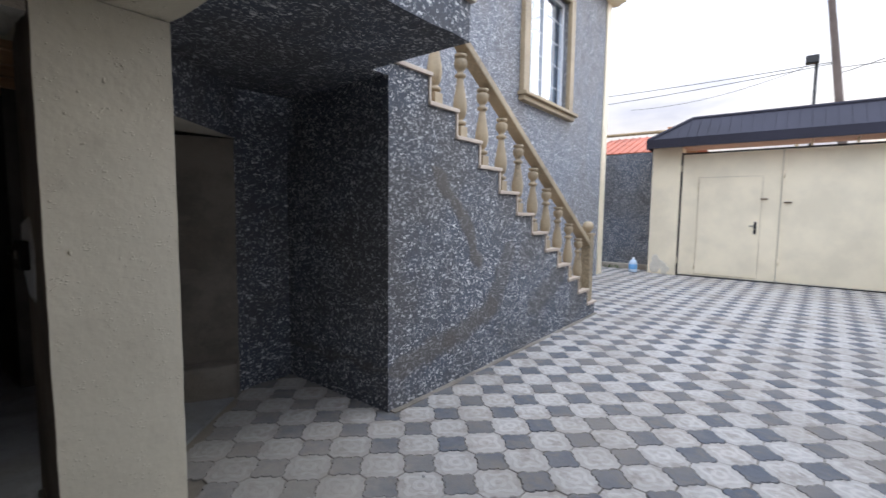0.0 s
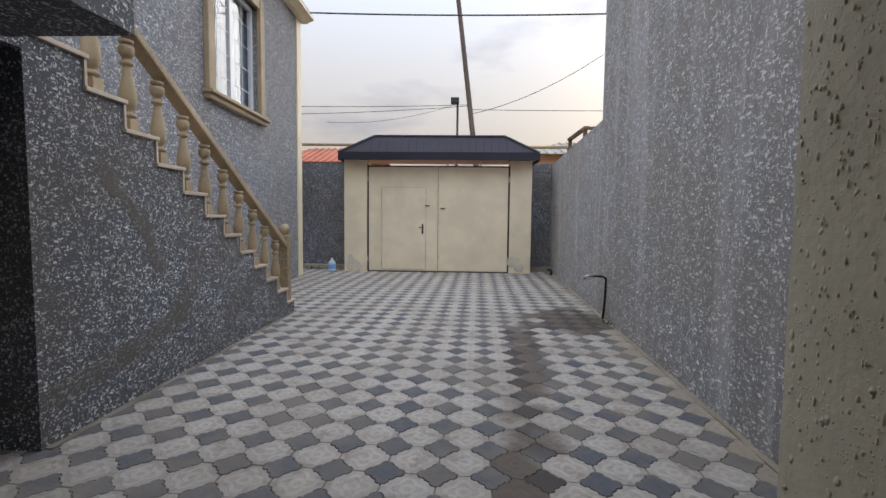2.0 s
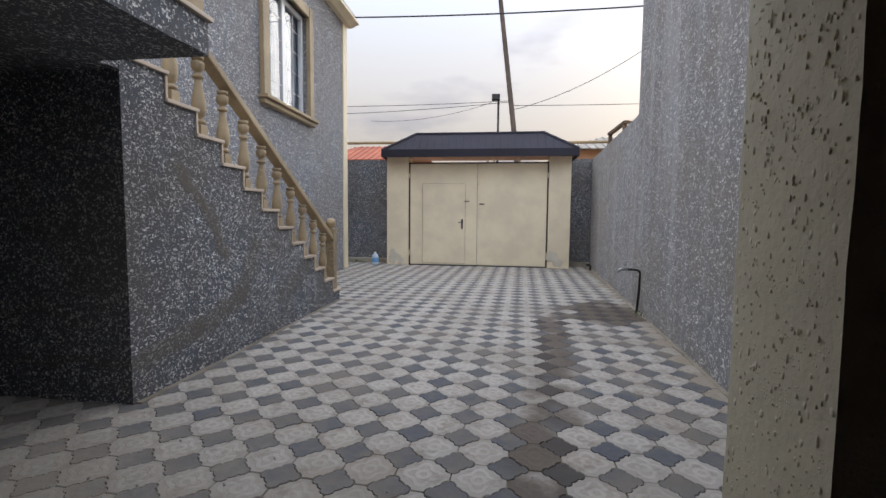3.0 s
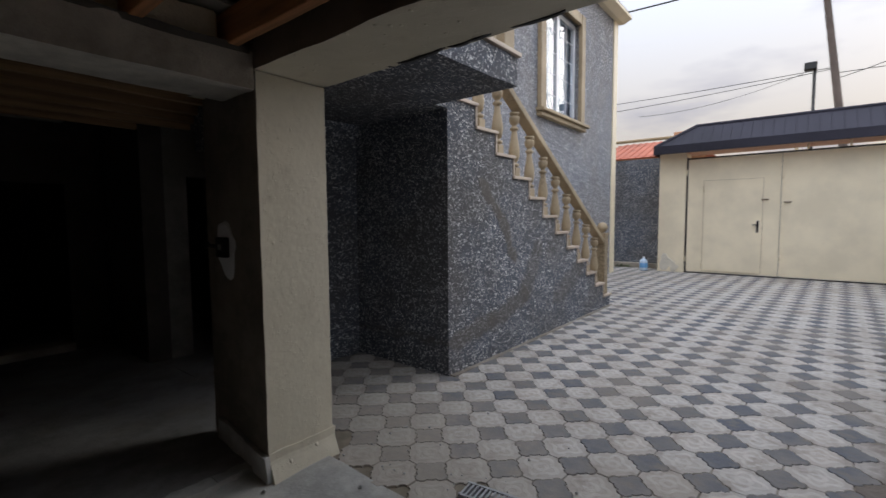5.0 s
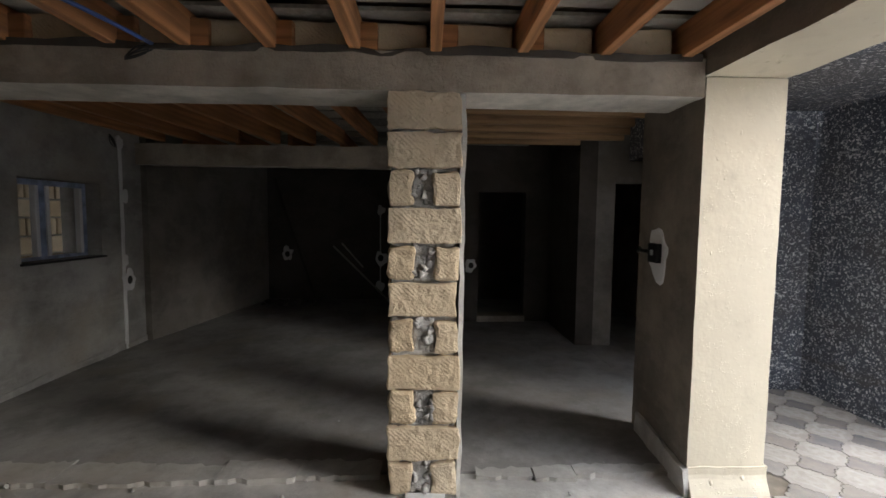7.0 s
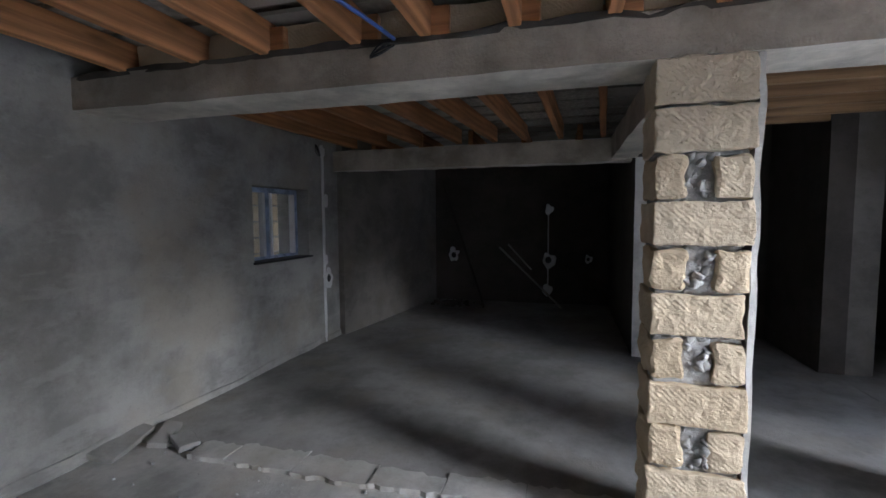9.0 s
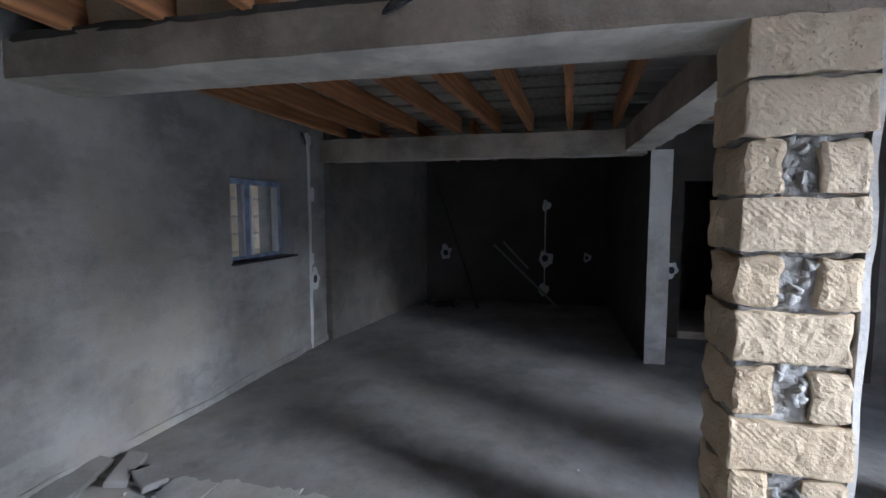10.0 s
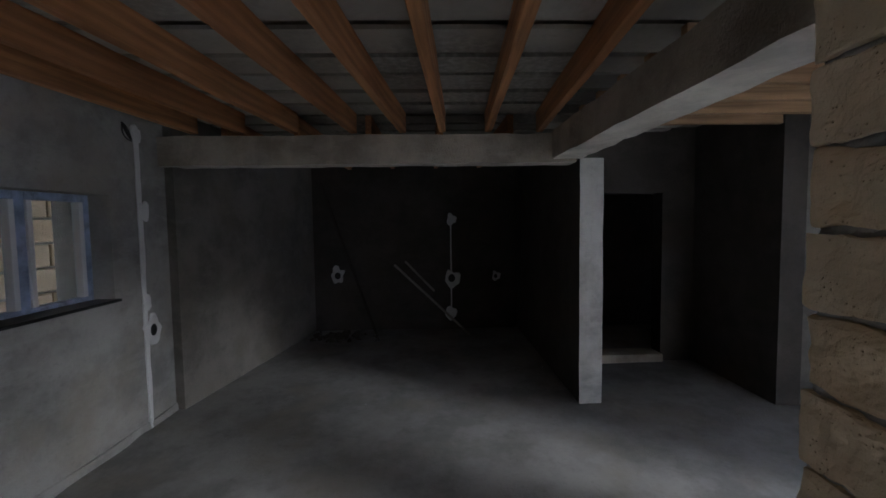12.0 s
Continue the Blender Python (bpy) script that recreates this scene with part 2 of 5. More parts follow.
def paver(name, colour, flower, odd):
    """Pressed cement paver; the stain by the tap is brown and damp."""
    m = Nodes(name, 0.75)
    flat = m.n.new("ShaderNodeUVMap")
    flat.uv_map = "UVMap"
    uv = flat.outputs["UV"]
    x, y = m.split(uv)[0], m.split(uv)[1]
    x, y = m.math("SUBTRACT", x, 0.5), m.math("SUBTRACT", y, 0.5)
    r = m.math("SQRT", m.math("ADD", m.math("MULTIPLY", x, x), m.math("MULTIPLY", y, y)))
    turn = m.math("ARCTAN2", y, x)
    petal = m.math("ADD", 0.27, m.math("MULTIPLY", m.math("COSINE", m.math("MULTIPLY", turn, 4)), 0.06))
    line = m.math("SUBTRACT", 1, m.step(m.math("ABSOLUTE", m.math("SUBTRACT", r, petal)), 0.03, 0.065))
    spoke = m.math("SUBTRACT", 1, m.step(m.math("ABSOLUTE", m.math("SUBTRACT", r, 0.11)), 0.03, 0.06))
    relief = m.math("MULTIPLY", m.math("MAXIMUM", line, spoke), flower)
    m.world()
    # each paver takes dirt and damp as a whole: most of its place comes from its own centre
    info = m.n.new("ShaderNodeObjectInfo").outputs["Location"]
    centre = m.n.new("ShaderNodeUVMap")
    centre.uv_map = "Centre"
    add = m.n.new("ShaderNodeVectorMath")
    m.link(info, add.inputs[0])
    m.link(centre.outputs["UV"], add.inputs[1])
    blend = m.n.new("ShaderNodeMix")
    blend.data_type = "VECTOR"
    blend.inputs["Factor"].default_value = 0.82
    m.link(m.where, blend.inputs[4])
    m.link(add.outputs[0], blend.inputs[5])
    tile = blend.outputs[1]
    c = m.mix(m.noise(16, 5, rough=0.65), tuple(v * 0.68 for v in colour), tuple(v * 1.18 for v in colour))
    c = m.mix(m.math("MULTIPLY", m.step(m.noise(8, 2, tile), 0.42, 0.68), 0.75), c, odd)
    c = m.mix(m.math("MULTIPLY", m.math("MULTIPLY", relief, m.noise(9, 3)), 0.6), c, tuple(min(0.75, v * 1.5) for v in colour))
    c = m.mix(m.math("MULTIPLY", m.step(m.noise(1.3, 8, rough=0.65), 0.42, 0.64), 0.45), c, (0.24, 0.205, 0.165))
    c = m.mix(m.math("MULTIPLY", m.step(m.noise(7, 6, rough=0.7), 0.5, 0.64), 0.5), c, (0.19, 0.16, 0.125))
    px, py = m.split(tile)[0], m.split(tile)[1]
    bend = m.math("MULTIPLY", m.math("SUBTRACT", m.noise(2.2, 3, tile), 0.5), 1.0)
    run = m.math("ABSOLUTE", m.math("SUBTRACT", m.math("SUBTRACT", px, m.math("MULTIPLY", py, 0.12)), m.math("ADD", 2.5, m.math("MULTIPLY", bend, 0.35))))
    run = m.math("MULTIPLY", m.math("MULTIPLY", m.math("SUBTRACT", 1, m.step(run, 0.13, 0.2)), m.step(m.noise(6, 3, tile), 0.36, 0.5)), m.math("SUBTRACT", 1, m.step(py, 5.0, 6.6)))
    dx = m.math("MULTIPLY", m.math("SUBTRACT", px, 3.95), 1.25)
    dy = m.math("MULTIPLY", m.math("SUBTRACT", py, 5.75), 0.85)
    pool = m.math("ADD", m.math("SQRT", m.math("ADD", m.math("MULTIPLY", dx, dx), m.math("MULTIPLY", dy, dy))), m.math("MULTIPLY", bend, 1.3))
    pool = m.math("SUBTRACT", 1, m.step(pool, 0.55, 0.8))
    wet = m.math("MAXIMUM", m.math("MULTIPLY", run, 0.95), pool)
    # trodden dust spreads from the porch and the recess
    wx, wy = m.split(m.where)[0], m.split(m.where)[1]
    dust = m.math("ADD", m.math("ADD", wy, m.math("MULTIPLY", m.step(wx, -0.2, 2.2), 0.9)), m.math("MULTIPLY", m.math("SUBTRACT", m.noise(2.5, 6, rough=0.65), 0.5), 2.4))
    dust = m.math("MULTIPLY", m.math("SUBTRACT", 1, m.step(dust, 0.7, 2.3)), m.math("ADD", 0.35, m.math("MULTIPLY", m.noise(14, 4), 0.6)))
    c = m.mix(dust, c, (0.33, 0.29, 0.24))
    # sandy dirt gathers along the yard wall
    edge = m.math("SUBTRACT", m.math("ADD", 4.03, m.math("MULTIPLY", py, 0.0695)), px)
    silt = m.math("SUBTRACT", 1, m.step(m.math("ADD", edge, m.math("MULTIPLY", bend, 0.5)), 0.03, 0.24))
    c = m.mix(m.math("MULTIPLY", silt, 0.75), c, (0.27, 0.215, 0.155))
    c = m.mix(m.math("MULTIPLY", wet, 0.9), c, (0.085, 0.062, 0.045) if flower > 0.5 else (0.052, 0.043, 0.037))
    m.colour(c).rough(m.math("SUBTRACT", 0.85, m.math("MULTIPLY", wet, 0.05)))
    m.bump(m.math("ADD", m.math("MULTIPLY", relief, 0.8), m.noise(90, 3)), 0.45, 0.005)
    return m.mat


def glass(name, tint=(0.9, 0.95, 1.0), rough=0.02):
    m = Nodes(name, rough)
    m.colour(tint)
    m.shader.inputs["Transmission Weight"].default_value = 1.0
    m.shader.inputs["IOR"].default_value = 1.2
    return m.mat


DASH = pebbledash("grey_pebbledash", (0.10, 0.112, 0.138), (0.88, 0.87, 0.85), 0.47, 35, 0.8)
DASH_STAIR = pebbledash("grey_pebbledash_with_repairs", (0.105, 0.117, 0.142), (0.94, 0.93, 0.91), 0.54, 35, 0.85,
                        bands=(((2.40, 1.78), (2.75, 1.46), 0.09, 0.85), ((2.75, 1.46), (3.05, 0.98), 0.09, 0.8), ((1.95, 0.30), (2.6, 0.37), 0.13, 0.7),
                               ((2.6, 0.37), (3.3, 0.55), 0.15, 0.7), ((3.3, 0.55), (3.6, 1.1), 0.2, 0.55), ((4.1, 0.4), (4.9, 0.75), 0.2, 0.5)))
DASH_FINE = pebbledash("grey_fine_pebbledash", (0.27, 0.27, 0.278), (0.95, 0.93, 0.92), 0.52, 25, 0.6, 0.6)
DASH_HOUSE = pebbledash("pale_grey_pebbledash", (0.20, 0.21, 0.24), (0.86, 0.86, 0.86), 0.52, 30)
CREAM = painted("cream_paint", (0.66, 0.60, 0.47), drips=0.7, lump_scale=(26, 26, 20), share=0.8, coarse=0.2, wear=(0.34, 0.29, 0.22), wear_amount=0.35)
CREAM_DRIP = painted("cream_paint_with_drips", (0.80, 0.73, 0.56), wear_amount=0.12, drips=0.8, lump_scale=(40, 40, 26), share=0.72)
CREAM_SMOOTH = painted("cream_gate_paint", (0.84, 0.73, 0.53), wear=(0.45, 0.33, 0.2), wear_amount=0.08, coarse=0.06)
TRIM = plain("tan_stone", (0.39, 0.30, 0.185), 0.6, vary=0.22, scale=5, bump=0.3)
TREAD = plain("pale_pink_stone", (0.52, 0.42, 0.33), 0.5, vary=0.12, scale=8)
PLASTER = render_coat("grey_cement_plaster", (0.30, 0.295, 0.28), (0.33, 0.295, 0.24))
PLASTER_BROWN = render_coat("brown_cement_plaster", (0.22, 0.19, 0.155), (0.26, 0.215, 0.16))
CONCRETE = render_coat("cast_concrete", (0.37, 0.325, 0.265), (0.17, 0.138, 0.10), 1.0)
# smooth formed underside, paler to include light bounced up from the floor
FORMED_BOUNCE_LIT = render_coat("bounce_lit_formed_concrete", (0.60, 0.56, 0.49), (0.34, 0.32, 0.28), 0.4)
# one screed in two tones: darker for basement shade, paler for porch daylight
SCREED_SHADED = render_coat("shaded_screed", (0.25, 0.243, 0.232), (0.27, 0.245, 0.205), 0.5)
SCREED_LIT = render_coat("lit_screed", (0.405, 0.395, 0.37), (0.34, 0.30, 0.24), 0.5)
# the wall plaster again, darkened for the weaker light deeper in the basement
PLASTER_HALF_SHADE = render_coat("half_shaded_plaster", (0.185, 0.172, 0.152), (0.18, 0.156, 0.122))
PALE_PLASTER = render_coat("pale_plaster", (0.55, 0.54, 0.51), (0.5, 0.47, 0.42), 0.4)
# dark enough to hold the shade of the unlit back rooms in its colour
PLASTER_SHADED_DARK = render_coat("shaded_dark_plaster", (0.075, 0.066, 0.056), (0.07, 0.058, 0.045))
GYPSUM = plain("white_gypsum", (0.72, 0.72, 0.72), 0.9, vary=0.1, scale=12, bump=0.5)
MORTAR = render_coat("grey_mortar", (0.37, 0.365, 0.35), (0.46, 0.45, 0.42), 0.9)
STONE = limestone("sawn_limestone", (0.64, 0.54, 0.395))
WOOD = timber("sawn_pine", (0.50, 0.235, 0.10))
WOOD_DARK = timber("dark_old_timber", (0.05, 0.038, 0.03))
PLANK = timber("pale_sawn_pine", (0.46, 0.29, 0.155))
DECK = plain("grey_boards", (0.38, 0.36, 0.32), 0.85, vary=0.2, scale=4, bump=0.3)
PAVER_LIGHT = paver("pale_paver", (0.43, 0.40, 0.365), 1.0, (0.40, 0.355, 0.31))
PAVER_DARK = paver("dark_paver", (0.10, 0.108, 0.128), 0.25, (0.175, 0.158, 0.14))
ROOF_METAL = plain("dark_blue_sheet_metal", (0.020, 0.018, 0.030), 0.8, 0.0, vary=0.2, scale=3, bump=0.1)
DARK_METAL = plain("dark_metal", (0.035, 0.032, 0.03), 0.5, 0.6, scale=12)
RUST = plain("rusty_steel", (0.17, 0.11, 0.075), 0.75, 0.3, vary=0.25, scale=14)
GAS_PIPE = plain("ochre_pipe_paint", (0.33, 0.24, 0.13), 0.6, vary=0.2, scale=4)
PVC = plain("white_plastic", (0.75, 0.76, 0.78), 0.35, vary=0.05, scale=10, bump=0.05)
FILM = plain("blue_protective_film", (0.34, 0.42, 0.60), 0.4, vary=0.35, scale=30, bump=0.3)
CONDUIT = plain("blue_conduit_plastic", (0.06, 0.11, 0.32), 0.4, vary=0.15, scale=10)
SAND = plain("sandy_cement", (0.30, 0.26, 0.20), 0.95, vary=0.2, scale=6, bump=0.5)
BLACK = plain("black_plastic", (0.012, 0.012, 0.013), 0.45, vary=0.1)
GREY_METAL = plain("galvanised_steel", (0.42, 0.43, 0.44), 0.4, 0.7, scale=10)
GLASS = glass("window_glass")
WATER_BLUE = plain("blue_bottle_plastic", (0.16, 0.36, 0.62), 0.25, vary=0.1, scale=10, bump=0.02)
BOTTLE_CLEAR = plain("cloudy_bottle_plastic", (0.45, 0.55, 0.66), 0.2, vary=0.1, scale=10, bump=0.02)
CURTAIN = plain("pale_curtain", (0.42, 0.49, 0.55), 0.9, vary=0.2, scale=9)
ROOF_TILE = plain("red_roof_tile", (0.42, 0.13, 0.075), 0.8, vary=0.2, scale=3, bump=0.4)
BRICK_ORANGE = plain("orange_wall", (0.5, 0.27, 0.15), 0.85, vary=0.15, scale=3)
FIBRE = plain("weathered_fibre_cement", (0.36, 0.33, 0.29), 0.9, vary=0.2, scale=5, bump=0.3)
WORN = plain("worn_cream_plaster", (0.66, 0.60, 0.49), 0.9, vary=0.12, scale=9, bump=0.5)
EARTH = plain("dry_earth", (0.24, 0.20, 0.15), 0.95, vary=0.2, scale=2, bump=0.5)
LEAF = plain("weed_green", (0.07, 0.11, 0.035), 0.6, vary=0.2, scale=20)


# ---- builders ----
def box(bm, x0, x1, y0, y1, z0, z1):
    v = [bm.verts.new((x, y, z)) for x in (x0, x1) for y in (y0, y1) for z in (z0, z1)]
    for f in ((0, 1, 3, 2), (4, 6, 7, 5), (0, 4, 5, 1), (2, 3, 7, 6), (0, 2, 6, 4), (1, 5, 7, 3)):
        bm.faces.new([v[i] for i in f])
    return v


def prism(bm, points, low, high, axis="z"):
    """Extrude a counter-clockwise outline from low to high along an axis."""
    def at(p, h):
        return {"z": (p[0], p[1], h), "x": (h, p[0], p[1]), "y": (p[0], h, p[1])}[axis]
    a, b = [bm.verts.new(at(p, low)) for p in points], [bm.verts.new(at(p, high)) for p in points]
    bm.faces.new(a[::-1]), bm.faces.new(b)
    for i in range(len(points)):
        j = (i + 1) % len(points)
        bm.faces.new((a[i], a[j], b[j], b[i]))


def lathe(bm, profile, turns=14, at=(0, 0, 0)):
    """A turned body from (radius, height) pairs."""
    rings = [[bm.verts.new((at[0] + r * math.cos(k * math.tau / turns), at[1] + r * math.sin(k * math.tau / turns), at[2] + z))
              for k in range(turns)] for r, z in profile]
    for a, b in zip(rings, rings[1:]):
        for k in range(turns):
            bm.faces.new((a[k], a[(k + 1) % turns], b[(k + 1) % turns], b[k]))
    bm.faces.new(rings[0][::-1]), bm.faces.new(rings[-1])


def tube(bm, points, radius, turns=10):
    """A round bar along a line of points."""
    rings = []
    pts = [Vector(p) for p in points]
    for i, p in enumerate(pts):
        way = (pts[min(i + 1, len(pts) - 1)] - pts[max(i - 1, 0)]).normalized()
        side = way.cross(Vector((0.31, 0.17, 0.93))).normalized()
        up = side.cross(way)
        rings.append([bm.verts.new(p + radius * (math.cos(k * math.tau / turns) * side + math.sin(k * math.tau / turns) * up)) for k in range(turns)])
    for a, b in zip(rings, rings[1:]):
        for k in range(turns):
            bm.faces.new((a[k], a[(k + 1) % turns], b[(k + 1) % turns], b[k]))
    bm.faces.new(rings[0][::-1]), bm.faces.new(rings[-1])


def bevelled(bm, size, segments=2):
    bmesh.ops.bevel(bm, geom=bm.edges[:], offset=size, segments=segments, affect="EDGES", profile=0.6)
    return bm


def roughened(bm, piece, amount, scale=6.0, seed=0.0):
    """Cut into pieces no longer than piece and push them about, for hand-made surfaces."""
    for _ in range(5):
        long = [e for e in bm.edges if e.calc_length() > piece]
        if not long:
            break
        bmesh.ops.subdivide_edges(bm, edges=long, cuts=1, use_grid_fill=True)
    shift = Vector((seed, seed * 1.7, seed * 0.6))
    for v in bm.verts:
        v.co += noise.noise_vector(v.co * scale + shift) * amount
    return bm


def mesh(name, bm, material, smooth=False):
    bmesh.ops.recalc_face_normals(bm, faces=bm.faces[:])
    data = bpy.data.meshes.new(name)
    bm.to_mesh(data)
    bm.free()
    data.materials.append(material)
    if smooth:
        for p in data.polygons:
            p.use_smooth = True
    return data


def thing(name, bm, material, label="", category="", group="", kind="", smooth=False):
    return tagged(new(name, mesh(name, bm, material, smooth)), label, category, group, kind)


def part(name, bm, material, parent, label="", smooth=False):
    ob = new(name, mesh(name, bm, material, smooth))
    ob.parent = parent
    return tagged(ob, label)


def empty(name, label="", category="", group="", kind=""):
    return tagged(new(name), label, category, group, kind)


def turn_into(bm, p0, p1):
    """Move a mesh from the wall's own frame (along, out, up) to the line from p0 to p1."""
    along = (Vector((*p1, 0)) - Vector((*p0, 0))).normalized()
    out = Vector((-along.y, along.x, 0))
    for v in bm.verts:
        v.co = Vector((*p0, 0)) + along * v.co.x + out * v.co.y + Vector((0, 0, v.co.z))
    return bm


def wall_bm(p0, p1, thick, low, high, openings=()):
    """A wall from p0 to p1; its face lies on that line, its body to the right of it. Openings: (from, to, low, high)."""
    bm = bmesh.new()
    length = (Vector(p1) - Vector(p0)).length
    cuts = sorted({0, length, *[o[0] for o in openings], *[o[1] for o in openings]})
    for a, b in zip(cuts, cuts[1:]):
        holes = sorted((o[2], o[3]) for o in openings if o[0] <= a + 1e-6 and o[1] >= b - 1e-6)
        z = low
        for h0, h1 in holes:
            if h0 > z + 1e-6:
                box(bm, a, b, -thick, 0, z, h0)
            z = h1
        if z < high:
            box(bm, a, b, -thick, 0, z, high)
    return turn_into(bm, p0, p1)


def wall(name, p0, p1, thick, low, high, material, label, openings=()):
    return thing(name, wall_bm(p0, p1, thick, low, high, openings), material, label, "wall", kind="structure")


def B(*dims):
    bm = bmesh.new()
    box(bm, *dims)
    return bm


# ---- ground ----
bm = bmesh.new()
prism(bm, [(-400, -400), (400, -400), (400, 400), (-400, 400)], -0.6, -0.12)
thing("ground", bm, EARTH, "dry brown earth under and around the yard", "ground", kind="structure")
pavement = thing("pavement", B(-2.6, 5.2, 0.30, 12.3, -0.12, -0.012), EARTH,
                 "courtyard pavement of pale and dark figured cement pavers", "pavement", kind="structure")
# the light falling off from porch to basement is put into the floor colours
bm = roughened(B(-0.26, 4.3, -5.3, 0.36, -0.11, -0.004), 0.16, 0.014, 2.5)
thing("floor_1", bm, SCREED_LIT, "rough grey cement floor of the open porch", "floor", kind="structure")
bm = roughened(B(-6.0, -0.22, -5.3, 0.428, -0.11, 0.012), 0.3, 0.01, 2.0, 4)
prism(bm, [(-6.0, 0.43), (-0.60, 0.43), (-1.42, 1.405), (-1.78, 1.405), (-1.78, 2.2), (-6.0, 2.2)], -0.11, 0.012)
thing("floor_2", bm, SCREED_SHADED, "bare grey screed floor of the unfinished basement", "floor", kind="structure")

# ---- house wall along the yard ----
H0, H1 = (-1.425, 0.43), (-1.645, 10.44)
HL = (Vector(H1) - Vector(H0)).length
hw = (5.86, 7.55, 3.36, 5.35)
HM = tuple(Vector(H0) + (Vector(H1) - Vector(H0)) * (1.47 / HL))
wall("wall_recess", HM, H0, 0.35, -0.1, 2.74, DASH, "grey pebbledash back wall of the recess under the balcony", [(1.47 - 0.975, 1.47, -0.1, 2.0)])
wall("wall_house_upper", HM, H0, 0.35, 2.74, 6.3, DASH_HOUSE, "pale grey pebbledash wall above the balcony")
wall_house = thing("wall_house", wall_bm(H1, HM, 0.35, -0.1, 6.3, [(HL - hw[1], HL - hw[0], hw[2], hw[3])]), DASH_HOUSE,
                   "grey pebbledash house wall with a tall window", "wall", kind="structure")
wall("wall_house_north", (-7.0, 10.44), (-1.645, 10.44), 0.35, -0.1, 6.3, DASH_HOUSE, "grey pebbledash end wall of the house")
wall("wall_house_south", (-1.425, 0.43), (-7.0, 0.43), 0.35, 2.75, 6.3, DASH_HOUSE, "grey pebbledash upper wall of the house")
wall("wall_house_west", (-7.0, 0.43), (-7.0, 10.44), 0.35, -0.1, 6.3, DASH_HOUSE, "grey pebbledash rear wall of the house")
thing("roof_house", B(-7.2, -1.40, 0.2, 10.5, 6.32, 6.45), FIBRE, "flat pale roof slab of the house", "roof", kind="structure")
bm = bmesh.new()
prism(bm, [(-1.62, 6.17), (-1.50, 6.17), (-1.40, 6.22), (-1.32, 6.25), (-1.32, 6.31), (-1.62, 6.31)], 0.3, 10.56, "y")
thing("trim_cornice", bm, CREAM_SMOOTH, "cream moulded cornice along the house roof", "cornice", kind="structure")
bm = B(HL - 0.26, HL + 0.03, -0.05, 0.03, -0.02, 6.2)
for v in bm.verts:
    v.co.x = HL - v.co.x
thing("trim_corner", turn_into(bm, H1, H0), CREAM_SMOOTH, "cream painted strip on the house corner", "corner strip", kind="structure")
# lintel set cornerwise over the opening from the recess into the basement
bm = bmesh.new()
prism(bm, [(-0.60, 0.432), (-1.42, 1.405), (-1.775, 1.405), (-1.775, 0.432)], 2.0, 2.372)
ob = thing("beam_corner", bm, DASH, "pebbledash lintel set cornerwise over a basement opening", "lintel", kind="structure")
# inner faces use the plaster with basement shade in its colour
ob.data.materials.append(PLASTER_SHADED_DARK)
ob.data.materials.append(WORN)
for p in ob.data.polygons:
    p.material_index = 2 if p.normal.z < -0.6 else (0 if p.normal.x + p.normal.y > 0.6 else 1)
bm = bmesh.new()
prism(bm, [(-1.428, 1.402), (-1.775, 1.402), (-1.98, 1.05), (-1.68, 0.96)], -0.05, 1.996)
thing("wall_jamb", roughened(bm, 0.12, 0.008, 5, 4), PLASTER_BROWN, "brown plastered splayed jamb of the basement opening", "jamb", kind="structure")


